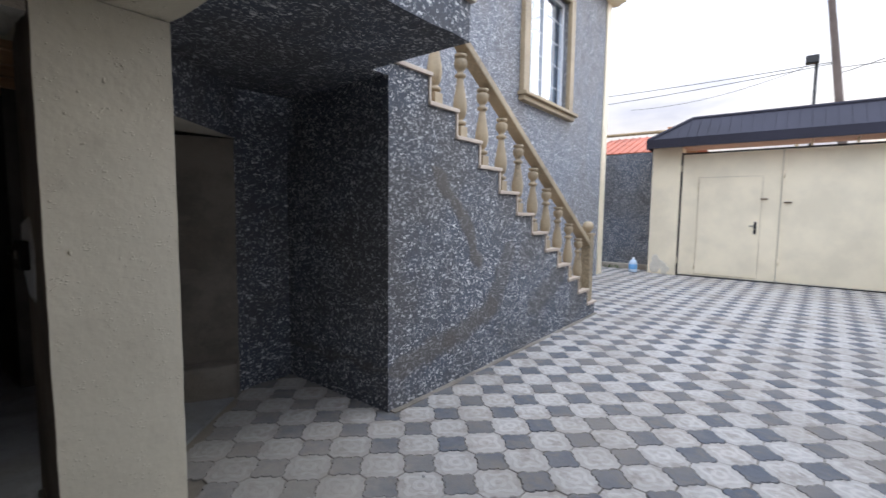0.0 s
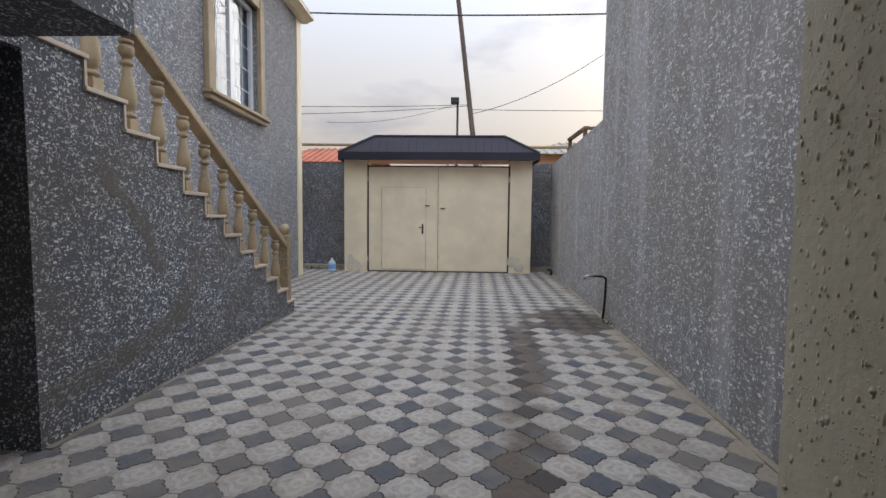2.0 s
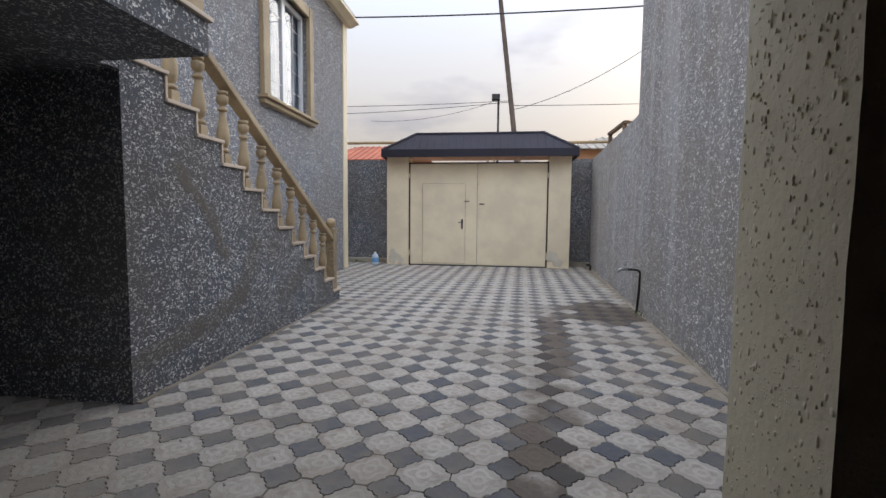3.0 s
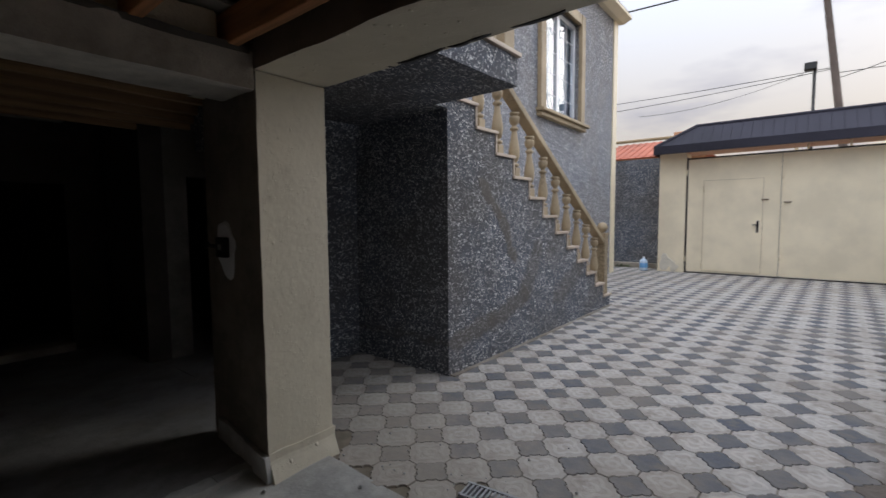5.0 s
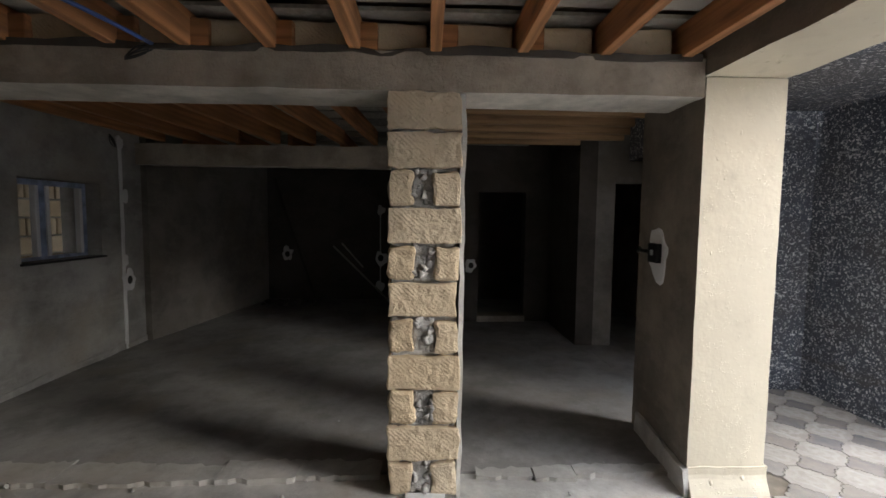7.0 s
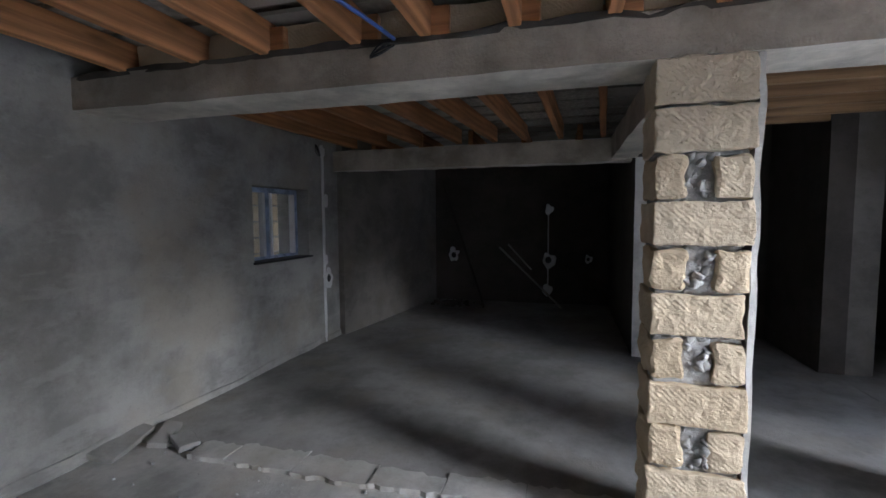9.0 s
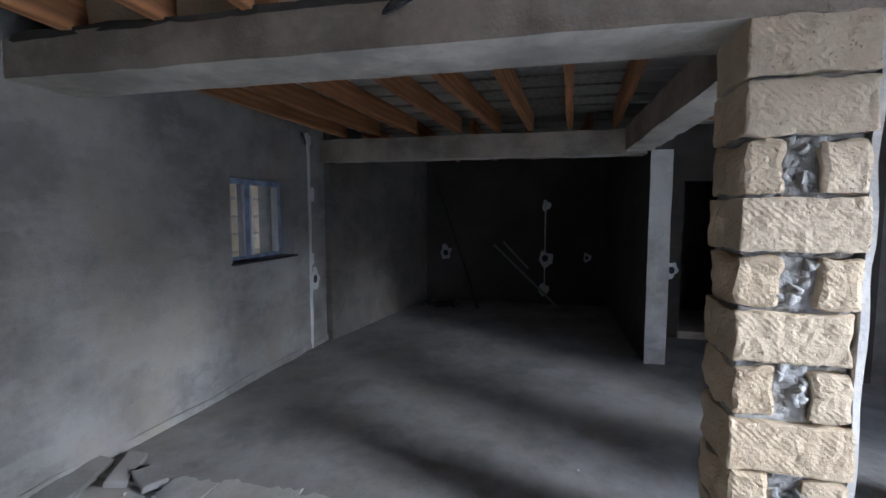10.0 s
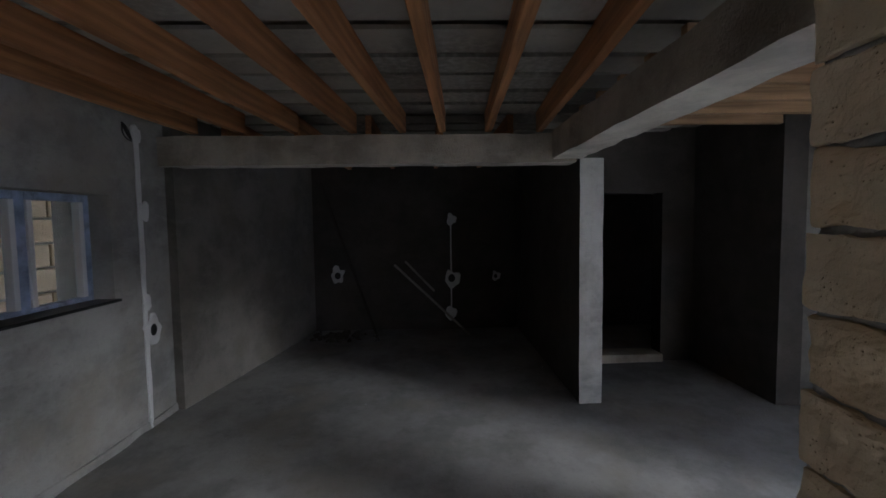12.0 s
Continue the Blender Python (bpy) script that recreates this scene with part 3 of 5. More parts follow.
# the tall window, with its tan stone surround
def house_window():
    w = empty("window_1", "tall white plastic window in a moulded tan stone surround", "window", kind="structure")
    a, b, z0, z1 = hw
    def put(name, bm, material, label="", parent=w):
        for v in bm.verts:
            v.co.x = HL - v.co.x
        return part(name, turn_into(bm, H1, H0), material, parent, label)
    surround = put("surround", B(a - 0.20, a, -0.06, 0.07, z0 - 0.02, z1 + 0.2), TRIM, "tan stone surround")
    put("jamb", bevelled(B(b, b + 0.20, -0.06, 0.07, z0 - 0.02, z1 + 0.2), 0.012), TRIM, "tan stone surround")
    put("head", bevelled(B(a, b, -0.06, 0.07, z1, z1 + 0.2), 0.012), TRIM, "tan stone surround")
    for lip, out in ((0.20, 0.085), (b + 0.2 - a, 0.085)):
        put("moulding", bevelled(B(a - 0.22 + (lip if lip > 1 else 0), a - 0.15 + (lip + 0.01 if lip > 1 else 0), 0.0, out, z0, z1 + 0.2), 0.015), TRIM)
    put("window_sill", bevelled(B(a - 0.27, b + 0.27, -0.06, 0.16, z0 - 0.07, z0 - 0.015), 0.012), TRIM, "tan moulded sill")
    put("sill_moulding", bevelled(B(a - 0.23, b + 0.23, -0.02, 0.10, z0 - 0.15, z0 - 0.07), 0.02), TRIM)
    mid = (a + b) / 2
    for x0, x1 in ((a + 0.003, a + 0.075), (mid - 0.06, mid + 0.06), (b - 0.075, b - 0.003)):
        put("window_frame", bevelled(B(x0, x1, -0.16, -0.08, z0, z1), 0.008), PVC)
    for x0, x1 in ((a + 0.08, mid - 0.065), (mid + 0.065, b - 0.08)):
        put("rail", bevelled(B(x0, x1, -0.16, -0.08, z0, z0 + 0.08), 0.008), PVC)
        put("rail", bevelled(B(x0, x1, -0.16, -0.08, z1 - 0.08, z1), 0.008), PVC)
        put("pane", B(x0 - 0.003, x1 + 0.003, -0.125, -0.115, z0 + 0.08, z1 - 0.08), GLASS).visible_shadow = False
        for k in range(1, 5):
            put("glazing_bar", B(x0, x1, -0.112, -0.104, z0 + k * (z1 - z0) / 5 - 0.008, z0 + k * (z1 - z0) / 5 + 0.008), PVC)
        put("glazing_bar", B((x0 + x1) / 2 - 0.008, (x0 + x1) / 2 + 0.008, -0.103, -0.097, z0 + 0.08, z1 - 0.08), PVC)


house_window()
bm = bmesh.new()
prev = None
for k in range(61):
    y = 6.31 + k * 1.66 / 60
    x = -1.785 - 0.022 * (y - 7.1) + 0.018 * math.sin(k * 1.3)
    cur = bm.verts.new((x, y, 3.37)), bm.verts.new((x, y, 5.34))
    if prev:
        bm.faces.new((prev[0], cur[0], cur[1], prev[1]))
    prev = cur
bmesh.ops.solidify(bm, geom=bm.faces[:], thickness=0.004)
thing("floor_house", B(-6.6, -1.82, 0.8, 10.0, 2.9, 3.05), CONCRETE, "floor of the closed house room", "floor", kind="structure")
thing("curtain", bm, CURTAIN, "pale blue-white curtain hanging behind the tall window", "curtain")

# ---- stair and landing ----
RISE, RUN, Y0, Z0, SIDE = 0.21, 0.3485, 5.785, 0.19, -0.235
stair = empty("staircase", "outside stair with grey pebbledash side and pale stone treads", "staircase", kind="structure")
outline = [(1.88, -0.1), (6.10, -0.1), (6.10, Z0 - 0.03)]
for j in range(11):
    outline += [(Y0 - RUN * j, Z0 + RISE * j - 0.03), (Y0 - RUN * j, Z0 + RISE * (j + 1) - 0.03)]
outline += [(1.88, Z0 + RISE * 11 - 0.03)]
bm = bmesh.new()
prism(bm, outline, -1.46, SIDE, "x")
part("stair_body", bm, DASH_STAIR, stair, "grey pebbledash with pale chips")
for j in range(12):
    back = Y0 - RUN * j if j < 11 else 1.93
    front = 6.125 if j == 0 else Y0 - RUN * (j - 1) + 0.03
    part("tread", bevelled(B(-1.41, SIDE + 0.025, back, front, Z0 + RISE * j - 0.03, Z0 + RISE * j + 0.003), 0.006), TREAD, stair, "pale stone tread")
    if j < 11:
        part("riser", B(-1.40, SIDE + 0.012, back + 0.002, back + 0.024, Z0 + RISE * j + 0.003, Z0 + RISE * (j + 1) - 0.03), TREAD, stair)
slab_bm = roughened(B(-1.40, 0.552, 0.44, 1.715, 2.375, 2.585), 0.25, 0.008, 5)
box(slab_bm, -1.40, SIDE - 0.003, 1.70, 1.90, 2.38, 2.58)
landing = thing("balcony_slab", slab_bm, DASH,
                "grey pebbledash balcony slab over the stair foot recess", "balcony", kind="structure")
thing("trim_landing", bevelled(B(-1.40, 0.575, 0.44, 1.74, 2.588, 2.618), 0.006), TREAD, "pale stone paving of the balcony", "balcony paving", kind="structure")


def baluster(height):
    """A turned tan stone baluster on a square foot."""
    b = empty("baluster", "turned tan stone baluster with a square foot", "baluster", "balusters of the stair rail")
    h = height
    foot = bevelled(B(-0.05, 0.05, -0.05, 0.05, 0, 0.10), 0.008)
    part("foot", foot, TRIM, b)
    bm = bmesh.new()
    lathe(bm, [(0.03, 0.10), (0.03, 0.108), (0.046, 0.114), (0.05, 0.128), (0.046, 0.142), (0.027, 0.148), (0.025, 0.162), (0.038, 0.175), (0.05, 0.22), (0.054, 0.26), (0.051, 0.31), (0.041, 0.38),
               (0.031, 0.44), (0.026, 0.49), (0.024, 0.505), (0.04, 0.512), (0.043, 0.524), (0.04, 0.536), (0.024, 0.543), (0.024, 0.565), (0.036, 0.578), (0.047, 0.60), (0.05, 0.63), (0.047, 0.655), (0.03, 0.662), (0.03, 0.67), (0.046, 0.676), (0.046, h)], 16)
    for v in bm.verts:
        v.co.x, v.co.y = v.co.x * 1.14, v.co.y * 1.14
    part("shaft", bm, TRIM, b, smooth=True)
    return b


def rail_top(y):
    return 2.56 - 0.6026 * (y - 3.426)


first = baluster(0.70)
for j in range(1, 11):
    y = Y0 - RUN * (j - 0.5)
    m = pose(SIDE - 0.085, y, Z0 + RISE * j + 0.004)
    if j == 1:
        first.matrix_basis = m
    else:
        copy_thing(first, m)
for k in range(5):
    copy_thing(first, pose(0.46, 1.45 - 0.21 * k, 2.62))
for k in range(3):
    copy_thing(first, pose(0.28 - 0.2 * k, 1.64, 2.62))
rail = bmesh.new()
prism(rail, [(2.0, rail_top(2.0) - 0.085), (5.90, rail_top(5.90) - 0.085), (5.90, rail_top(5.90)), (2.0, rail_top(2.0))], SIDE - 0.15, SIDE - 0.02, "x")
thing("handrail", bevelled(rail, 0.014), TRIM, "sloping tan stone handrail of the stair", "handrail")
thing("handrail", bevelled(B(0.39, 0.53, 0.46, 1.57, 3.32, 3.41), 0.014), TRIM, "level tan stone handrail of the balcony", "handrail")
thing("handrail", bevelled(B(-0.2, 0.385, 1.57, 1.71, 3.32, 3.41), 0.014), TRIM, "level tan stone handrail of the balcony", "handrail")


def newel(x, y, z, h):
    n = empty("newel_post", "square tan stone newel post topped with a ball", "newel post")
    n.matrix_basis = pose(x, y, z)
    part("post", bevelled(B(-0.07, 0.07, -0.07, 0.07, 0, h), 0.01), TRIM, n)
    part("cap", bevelled(B(-0.085, 0.085, -0.085, 0.085, h, h + 0.035), 0.01), TRIM, n)
    bm = bmesh.new()
    lathe(bm, [(0.035, h + 0.035), (0.035, h + 0.055), (0.06, h + 0.075), (0.078, h + 0.115), (0.078, h + 0.14), (0.06, h + 0.18), (0.03, h + 0.198), (0.004, h + 0.203)], 16)
    part("ball", bm, TRIM, n, smooth=True)


newel(SIDE - 0.085, 5.96, Z0 + 0.004, 0.94)
newel(0.46, 1.64, 2.62, 0.80)

# ---- yard wall on the other side ----
R0, RM, R1 = (4.06, 0.47), (4.475, 6.43), (4.87, 12.05)
wall("wall_right_tall", R0, RM, 0.4, -0.1, 5.9, DASH_FINE, "tall grey pebbledash wall with rain streaks")
wall("wall_right_low", RM, R1, 0.3, -0.1, 2.98, DASH_FINE, "lower grey pebbledash yard wall")
wall("wall_fence_a", (-0.80, 12.02), (-3.4, 12.02), 0.25, -0.1, 3.0, DASH, "grey pebbledash fence wall beside the gate")
wall("wall_fence_b", (5.05, 12.02), (4.15, 12.02), 0.25, -0.1, 3.0, DASH, "grey pebbledash fence wall beside the gate")
thing("kerb", bevelled(B(-2.6, -0.86, 11.88, 12.015, -0.05, 0.13), 0.02), CONCRETE, "low grey cement kerb at the fence foot", "kerb", kind="structure")
thing("kerb", bevelled(B(4.21, 4.86, 11.88, 12.015, -0.05, 0.13), 0.02), CONCRETE, "low grey cement kerb at the fence foot", "kerb", kind="structure")

# ---- gate ----
for x0, x1 in ((-0.80, -0.185), (3.645, 4.22)):
    thing("gate_pillar", roughened(B(x0, x1, 11.40, 11.95, -0.05, 3.0), 0.3, 0.006, 4), CREAM_SMOOTH,
          "cream painted square gate pillar with a worn foot", "gate pillar", "gate pillars")
gate = empty("gate", "closed cream sheet steel gate of two leaves with a wicket door", "gate")
bm = B(-0.145, 1.745, 11.46, 11.50, 0.03, 2.82)
left = part("leaf", bevelled(bm, 0.004), CREAM_SMOOTH, gate)
right = part("leaf", bevelled(B(1.77, 3.602, 11.46, 11.50, 0.03, 2.82), 0.004), CREAM_SMOOTH, gate)
wicket = part("wicket_door", bevelled(B(0.21, 1.40, 11.448, 11.462, 0.07, 2.28), 0.004), CREAM_SMOOTH, gate, "flush wicket door")
part("post", bevelled(B(-0.178, -0.152, 11.44, 11.52, 0.0, 2.87), 0.004), DARK_METAL, gate, "dark steel gate post")
part("post", bevelled(B(3.61, 3.638, 11.44, 11.52, 0.0, 2.87), 0.004), DARK_METAL, gate, "dark steel gate post")
part("top_bar", B(-0.152, 3.61, 11.47, 11.50, 2.825, 2.86), DARK_METAL, gate)
for dims in ((0.203, 0.208, 0.06, 2.286), (1.402, 1.407, 0.06, 2.286), (0.208, 1.402, 2.2815, 2.286), (0.208, 1.402, 0.062, 0.068), (1.726, 1.733, 0.03, 2.82)):
    part("gap", B(dims[0], dims[1], 11.452, 11.4595, dims[2], dims[3]), DARK_METAL if dims[0] > 1.6 else GAS_PIPE, gate, "dark gap line")
part("threshold", B(-0.178, 3.638, 11.44, 11.53, -0.01, 0.022), DARK_METAL, gate)
part("meeting_strip", bevelled(B(1.735, 1.78, 11.435, 11.455, 0.05, 2.82), 0.004), CREAM_SMOOTH, gate)
handle = part("handle_plate", bevelled(B(1.295, 1.34, 11.435, 11.447, 1.03, 1.30), 0.004), BLACK, wicket, "black lock plate")
bm = bmesh.new()
tube(bm, [(1.317, 11.44, 1.21), (1.317, 11.39, 1.21), (1.305, 11.38, 1.21), (1.215, 11.38, 1.205)], 0.011)
part("handle", bm, BLACK, wicket, "black lever handle", True)
for x, z in ((1.38, 1.79), (1.79, 1.72)):
    bm = bmesh.new()
    tube(bm, [(x, 11.43, z), (x + 0.13, 11.43, z)], 0.014)
    part("bolt", bm, RUST, left if x < 1.5 else right, "rusty sliding bolt", True)
for x, z, p in ((0.195, 0.25, wicket), (0.195, 2.08, wicket), (-0.165, 0.35, left), (-0.165, 2.5, left), (3.62, 0.35, right), (3.62, 2.5, right), (1.755, 0.45, right), (1.755, 2.3, right)):
    bm = bmesh.new()
    tube(bm, [(x, 11.43, z - 0.07), (x, 11.43, z + 0.07)], 0.014)
    part("hinge", bm, CREAM_SMOOTH, p, "", True)
for x in (2.15, 2.85):
    part("stay", B(x, x + 0.04, 11.6, 11.64, 2.83, 3.0), CREAM_SMOOTH, gate)

roof = empty("gate_roof", "low hipped gate roof of dark blue-violet sheet metal", "roof")
ex0, ex1, ey0, ey1, ez, rz, rx0, rx1, ry = -0.83, 4.32, 11.0, 12.35, 3.14, 3.67, -0.02, 3.51, 11.68
bm = bmesh.new()
c = [bm.verts.new(p) for p in ((ex0, ey0, ez), (ex1, ey0, ez), (ex1, ey1, ez), (ex0, ey1, ez), (rx0, ry, rz), (rx1, ry, rz))]
for f in ((0, 1, 5, 4), (1, 2, 5), (2, 3, 4, 5), (3, 0, 4), (3, 2, 1, 0)):
    bm.faces.new([c[i] for i in f])
part("roof_sheet", bm, ROOF_METAL, roof)
for p, q in (((rx0, ry, rz), (rx1, ry, rz)), ((ex0, ey0, ez), (rx0, ry, rz)), ((ex1, ey0, ez), (rx1, ry, rz)), ((ex0, ey1, ez), (rx0, ry, rz)), ((ex1, ey1, ez), (rx1, ry, rz))):
    bm = bmesh.new()
    tube(bm, [p, q], 0.045, 8)
    part("ridge_cap", bm, ROOF_METAL, roof)
for k in range(1, 26):
    x = ex0 + k * (ex1 - ex0) / 26
    t = min(1, (x - ex0) / (rx0 - ex0), (ex1 - x) / (ex1 - rx1))
    bm = bmesh.new()
    tube(bm, [(x, ey0, ez + 0.004), (x, ey0 + (ry - ey0) * t, ez + (rz - ez) * t + 0.004)], 0.008, 6)
    part("rib", bm, ROOF_METAL, roof)
part("fascia", bevelled(B(ex0 - 0.01, ex1 + 0.01, ey0 - 0.03, ey0 + 0.0, ez - 0.19, ez + 0.015), 0.006), ROOF_METAL, roof, "dark metal fascia")
part("fascia", B(ex0 - 0.03, ex0, ey0 + 0.002, ey1, ez - 0.19, ez + 0.012), ROOF_METAL, roof)
part("fascia", B(ex1, ex1 + 0.03, ey0 + 0.002, ey1, ez - 0.19, ez + 0.012), ROOF_METAL, roof)
part("soffit", B(ex0 + 0.002, ex1 - 0.002, ey0 + 0.004, ey1, ez - 0.13, ez - 0.11), plain("pinkish_soffit_board", (0.5, 0.3, 0.22), 0.7), roof, "pinkish soffit board")

# ---- porch: piers, lintel, concrete beam, stone pillar ----
bm = bmesh.new()
prism(bm, [(0.0, 0.0), (0.0, 0.425), (-0.62, 0.425), (-0.82, 0.085)], -0.08, 2.195)
pier = roughened(bm, 0.12, 0.0025, 7)
ob = thing("wall_pier_a", pier, CREAM, "cream painted pier with a bare plaster inner face", "pier", kind="structure")
ob.data.materials.append(PLASTER_BROWN)
ob.data.materials.append(DASH)
for p in ob.data.polygons:
    p.material_index = 1 if p.normal.y < -0.6 or p.normal.x < -0.6 else (2 if p.normal.y > 0.6 else 0)
pier_a = ob
ob = thing("wall_pier_b", roughened(B(3.10, 4.15, 0.03, 0.47, -0.08, 2.235), 0.12, 0.004, 7, 3), CREAM_DRIP,
           "cream painted pier with dripping paint lumps", "pier", kind="structure")
ob.data.materials.append(PLASTER_BROWN)
ob.data.materials.append(DASH_FINE)
for p in ob.data.polygons:
    p.material_index = 1 if p.normal.y < -0.6 else (2 if p.normal.y > 0.6 else 0)
pier_b = ob
rnd = random.Random(17)


def paint_lumps(pier, x, y0, y1, count, rise, lean, flat):
    """Hardened lumps and runs of paint on an upright pier face at x, more of them high up."""
    bm = bmesh.new()
    for i in range(count):
        z = 2.17 - 2.1 * rnd.random() ** lean
        y = rnd.uniform(y0, y1)
        r = rnd.uniform(0.002, 0.0055) if count > 200 else rnd.uniform(0.0016, 0.0042)
        long = r * rnd.uniform(1.0, rise) * (2.2 if rnd.random() < 0.08 else 1.0)
        for v in bmesh.ops.create_icosphere(bm, subdivisions=1, radius=1.0)["verts"]:
            taper = 1.0 - 0.55 * max(0.0, v.co.z)
            v.co = Vector((x + v.co.x * r * flat * taper, y + v.co.y * r * taper, z + v.co.z * long))
    part("paint_lumps", bm, CREAM_DRIP if count > 200 else CREAM, pier, "hardened lumps of cream paint", True)


paint_lumps(pier_b, 3.098, 0.04, 0.46, 620, 2.4, 1.6, 0.75)
paint_lumps(pier_a, 0.002, 0.02, 0.41, 110, 1.6, 1.0, 0.35)
bm = roughened(B(-0.82, 4.15, 0.0, 0.43, 2.2, 2.72), 0.14, 0.01, 5, 8)
ob = thing("beam_lintel", bm, PLASTER_BROWN, "porch lintel with cream painted underside and bare inner face", "lintel", kind="structure")
ob.data.materials.append(CREAM)
ob.data.materials.append(DASH)
for p in ob.data.polygons:
    p.material_index = 1 if p.normal.z < -0.6 else (2 if p.normal.y > 0.6 else 0)
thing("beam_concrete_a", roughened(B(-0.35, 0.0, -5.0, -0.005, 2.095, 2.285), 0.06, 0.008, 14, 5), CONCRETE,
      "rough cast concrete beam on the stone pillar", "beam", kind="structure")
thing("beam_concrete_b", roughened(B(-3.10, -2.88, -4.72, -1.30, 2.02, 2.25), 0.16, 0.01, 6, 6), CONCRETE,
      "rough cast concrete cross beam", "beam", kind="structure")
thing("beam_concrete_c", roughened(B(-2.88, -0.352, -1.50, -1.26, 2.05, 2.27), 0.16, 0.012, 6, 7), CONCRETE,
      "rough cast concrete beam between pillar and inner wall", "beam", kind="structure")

# faces that look down get the colour with floor bounce painted in
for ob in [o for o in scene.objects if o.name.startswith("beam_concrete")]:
    ob.data.materials.append(FORMED_BOUNCE_LIT)
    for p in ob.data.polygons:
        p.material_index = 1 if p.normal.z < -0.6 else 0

pillar = empty("stone_pillar", "bare pillar of sawn limestone blocks and grey mortar", "pillar")
part("mortar", B(-0.25, -0.045, -1.57, -1.27, -0.02, 2.09), MORTAR, pillar, "grey mortar squeezed between blocks")
part("plaster_edge", roughened(B(-0.28, -0.004, -1.238, -1.214, -0.02, 2.09), 0.04, 0.011, 7, 2), PALE_PLASTER, pillar, "smooth pale plaster edge")
rnd = random.Random(4)


def block(x0, x1, y0, y1, z0, z1, seed, chipped=0.003):
    small = y1 - y0 < 0.2
    bm = bevelled(B(x0, x1, y0, y1, z0, z1), 0.02 if small else 0.009, 2)
    roughened(bm, 0.03, chipped, 30, seed)
    for v in bm.verts:
        v.co += noise.noise_vector(v.co * 13 + Vector((seed, 0, seed))) * Vector((0.3, 1, 1)) * (0.021 if small else 0.010)
    ob = part("stone_block", bm, STONE, pillar)
    mid = Vector(((x0 + x1) / 2, (y0 + y1) / 2, (z0 + z1) / 2))
    ob.data.transform(Matrix.Translation(-mid))
    ob.location = mid


for k, split in enumerate((1, 0, 1, 0, 1, 0, 1, 0, 1, 0, 0)):
    z0 = 0.19 * k + 0.012
    z1 = z0 + 0.176 + (0.006 if k == 10 else 0)
    bm = roughened(B(-0.262, -0.024, -1.585, -1.255, z0 - 0.02, z0 + 0.006), 0.02, 0.012, 24, k)
    part("mortar_joint", bm, MORTAR, pillar, "uneven grey mortar joint", True)
    j = rnd.uniform(-0.006, 0.006)
    if split:
        g = rnd.uniform(-0.012, 0.012)
        block(-0.28, 0.0 + j, -1.60, -1.465 + g, z0, z1, k + 0.3, 0.005)
        bm = roughened(B(-0.25, -0.022, -1.475 + g, -1.36 + g, z0 - 0.01, z1 + 0.01), 0.02, 0.014, 26, k)
        for i in range(26):
            r = rnd.uniform(0.006, 0.024)
            at = Vector((rnd.choice((-0.245, -0.028, -0.022, -0.018)), rnd.uniform(-1.465, -1.37) + g, rnd.uniform(z0, z1)))
            for v in bmesh.ops.create_icosphere(bm, subdivisions=2, radius=r, matrix=Matrix.Translation(at))["verts"]:
                v.co += noise.noise_vector(v.co * 34) * r * 0.9
        part("mortar_fill", bm, MORTAR, pillar, "lumpy grey mortar filling", True)
        block(-0.28, 0.004 - j, -1.366 + g, -1.240, z0, z1 - 0.006, k + 0.7, 0.005)
    else:
        block(-0.28, 0.003 + j, -1.603, -1.241 + 2 * j, z0, z1, k + 0.1, 0.006)
thing("tile_fragment", turn_into(bevelled(B(-0.01, 0.20, -0.10, 0.03, 0.0, 0.02), 0.004), (0.02, -1.50), (0.03, -1.29)), GYPSUM,
      "broken pale tile lying at the pillar foot", "broken tile")

# ---- basement walls ----
S0, S1 = (4.3, -4.90), (-2.96, -4.63)
ww = (5.78, 6.65, 1.035, 1.765)
south = wall("wall_south", S1, S0, 0.40, -0.1, 2.7, PLASTER, "cloudy grey cement plaster wall with a small window",
             [((Vector(S0) - Vector(S1)).length - ww[1], (Vector(S0) - Vector(S1)).length - ww[0], ww[2], ww[3])])
# half shade of the deeper room is painted into this wall's colour
wall("wall_south_inner", (-5.7, -4.12), (-2.96, -4.56), 0.4, -0.1, 2.7, PLASTER_HALF_SHADE, "grey cement plaster wall at the back of the basement")
# far, partition, door and corridor walls: back-room shade is put into the plaster colour
wall("wall_far", (-5.6, 1.9), (-5.6, -4.6), 0.3, -0.1, 2.7, PLASTER_SHADED_DARK, "far plaster wall with deep shade in its colour and socket patches")
wall("wall_partition", (-2.895, -1.08), (-2.895, -1.265), 2.71, -0.1, 2.25, PLASTER_SHADED_DARK, "plastered partition wall with shade put into its colour")
# the end facing the light stays pale plaster; the sides carry painted shade
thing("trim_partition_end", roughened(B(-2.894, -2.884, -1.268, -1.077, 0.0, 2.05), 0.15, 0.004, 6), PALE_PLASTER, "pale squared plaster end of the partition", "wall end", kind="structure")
wall("wall_door", (-3.95, 0.31), (-3.95, -1.08), 0.2, -0.1, 2.7, PLASTER_SHADED_DARK, "grey plaster wall with a dark doorway", [(0.34, 0.99, -0.1, 1.82)])
wall("wall_corridor", (-2.75, 0.31), (-3.95, 0.31), 0.2, -0.1, 2.7, PLASTER_SHADED_DARK, "grey plaster corridor wall")
# this door wall has the same half shade in its colour
wall("wall_door_b", (-2.75, 1.7), (-2.75, 0.51), 0.2, -0.1, 2.7, PLASTER_HALF_SHADE, "grey plaster wall with a second dark doorway", [(0.25, 0.98, -0.1, 1.87)])
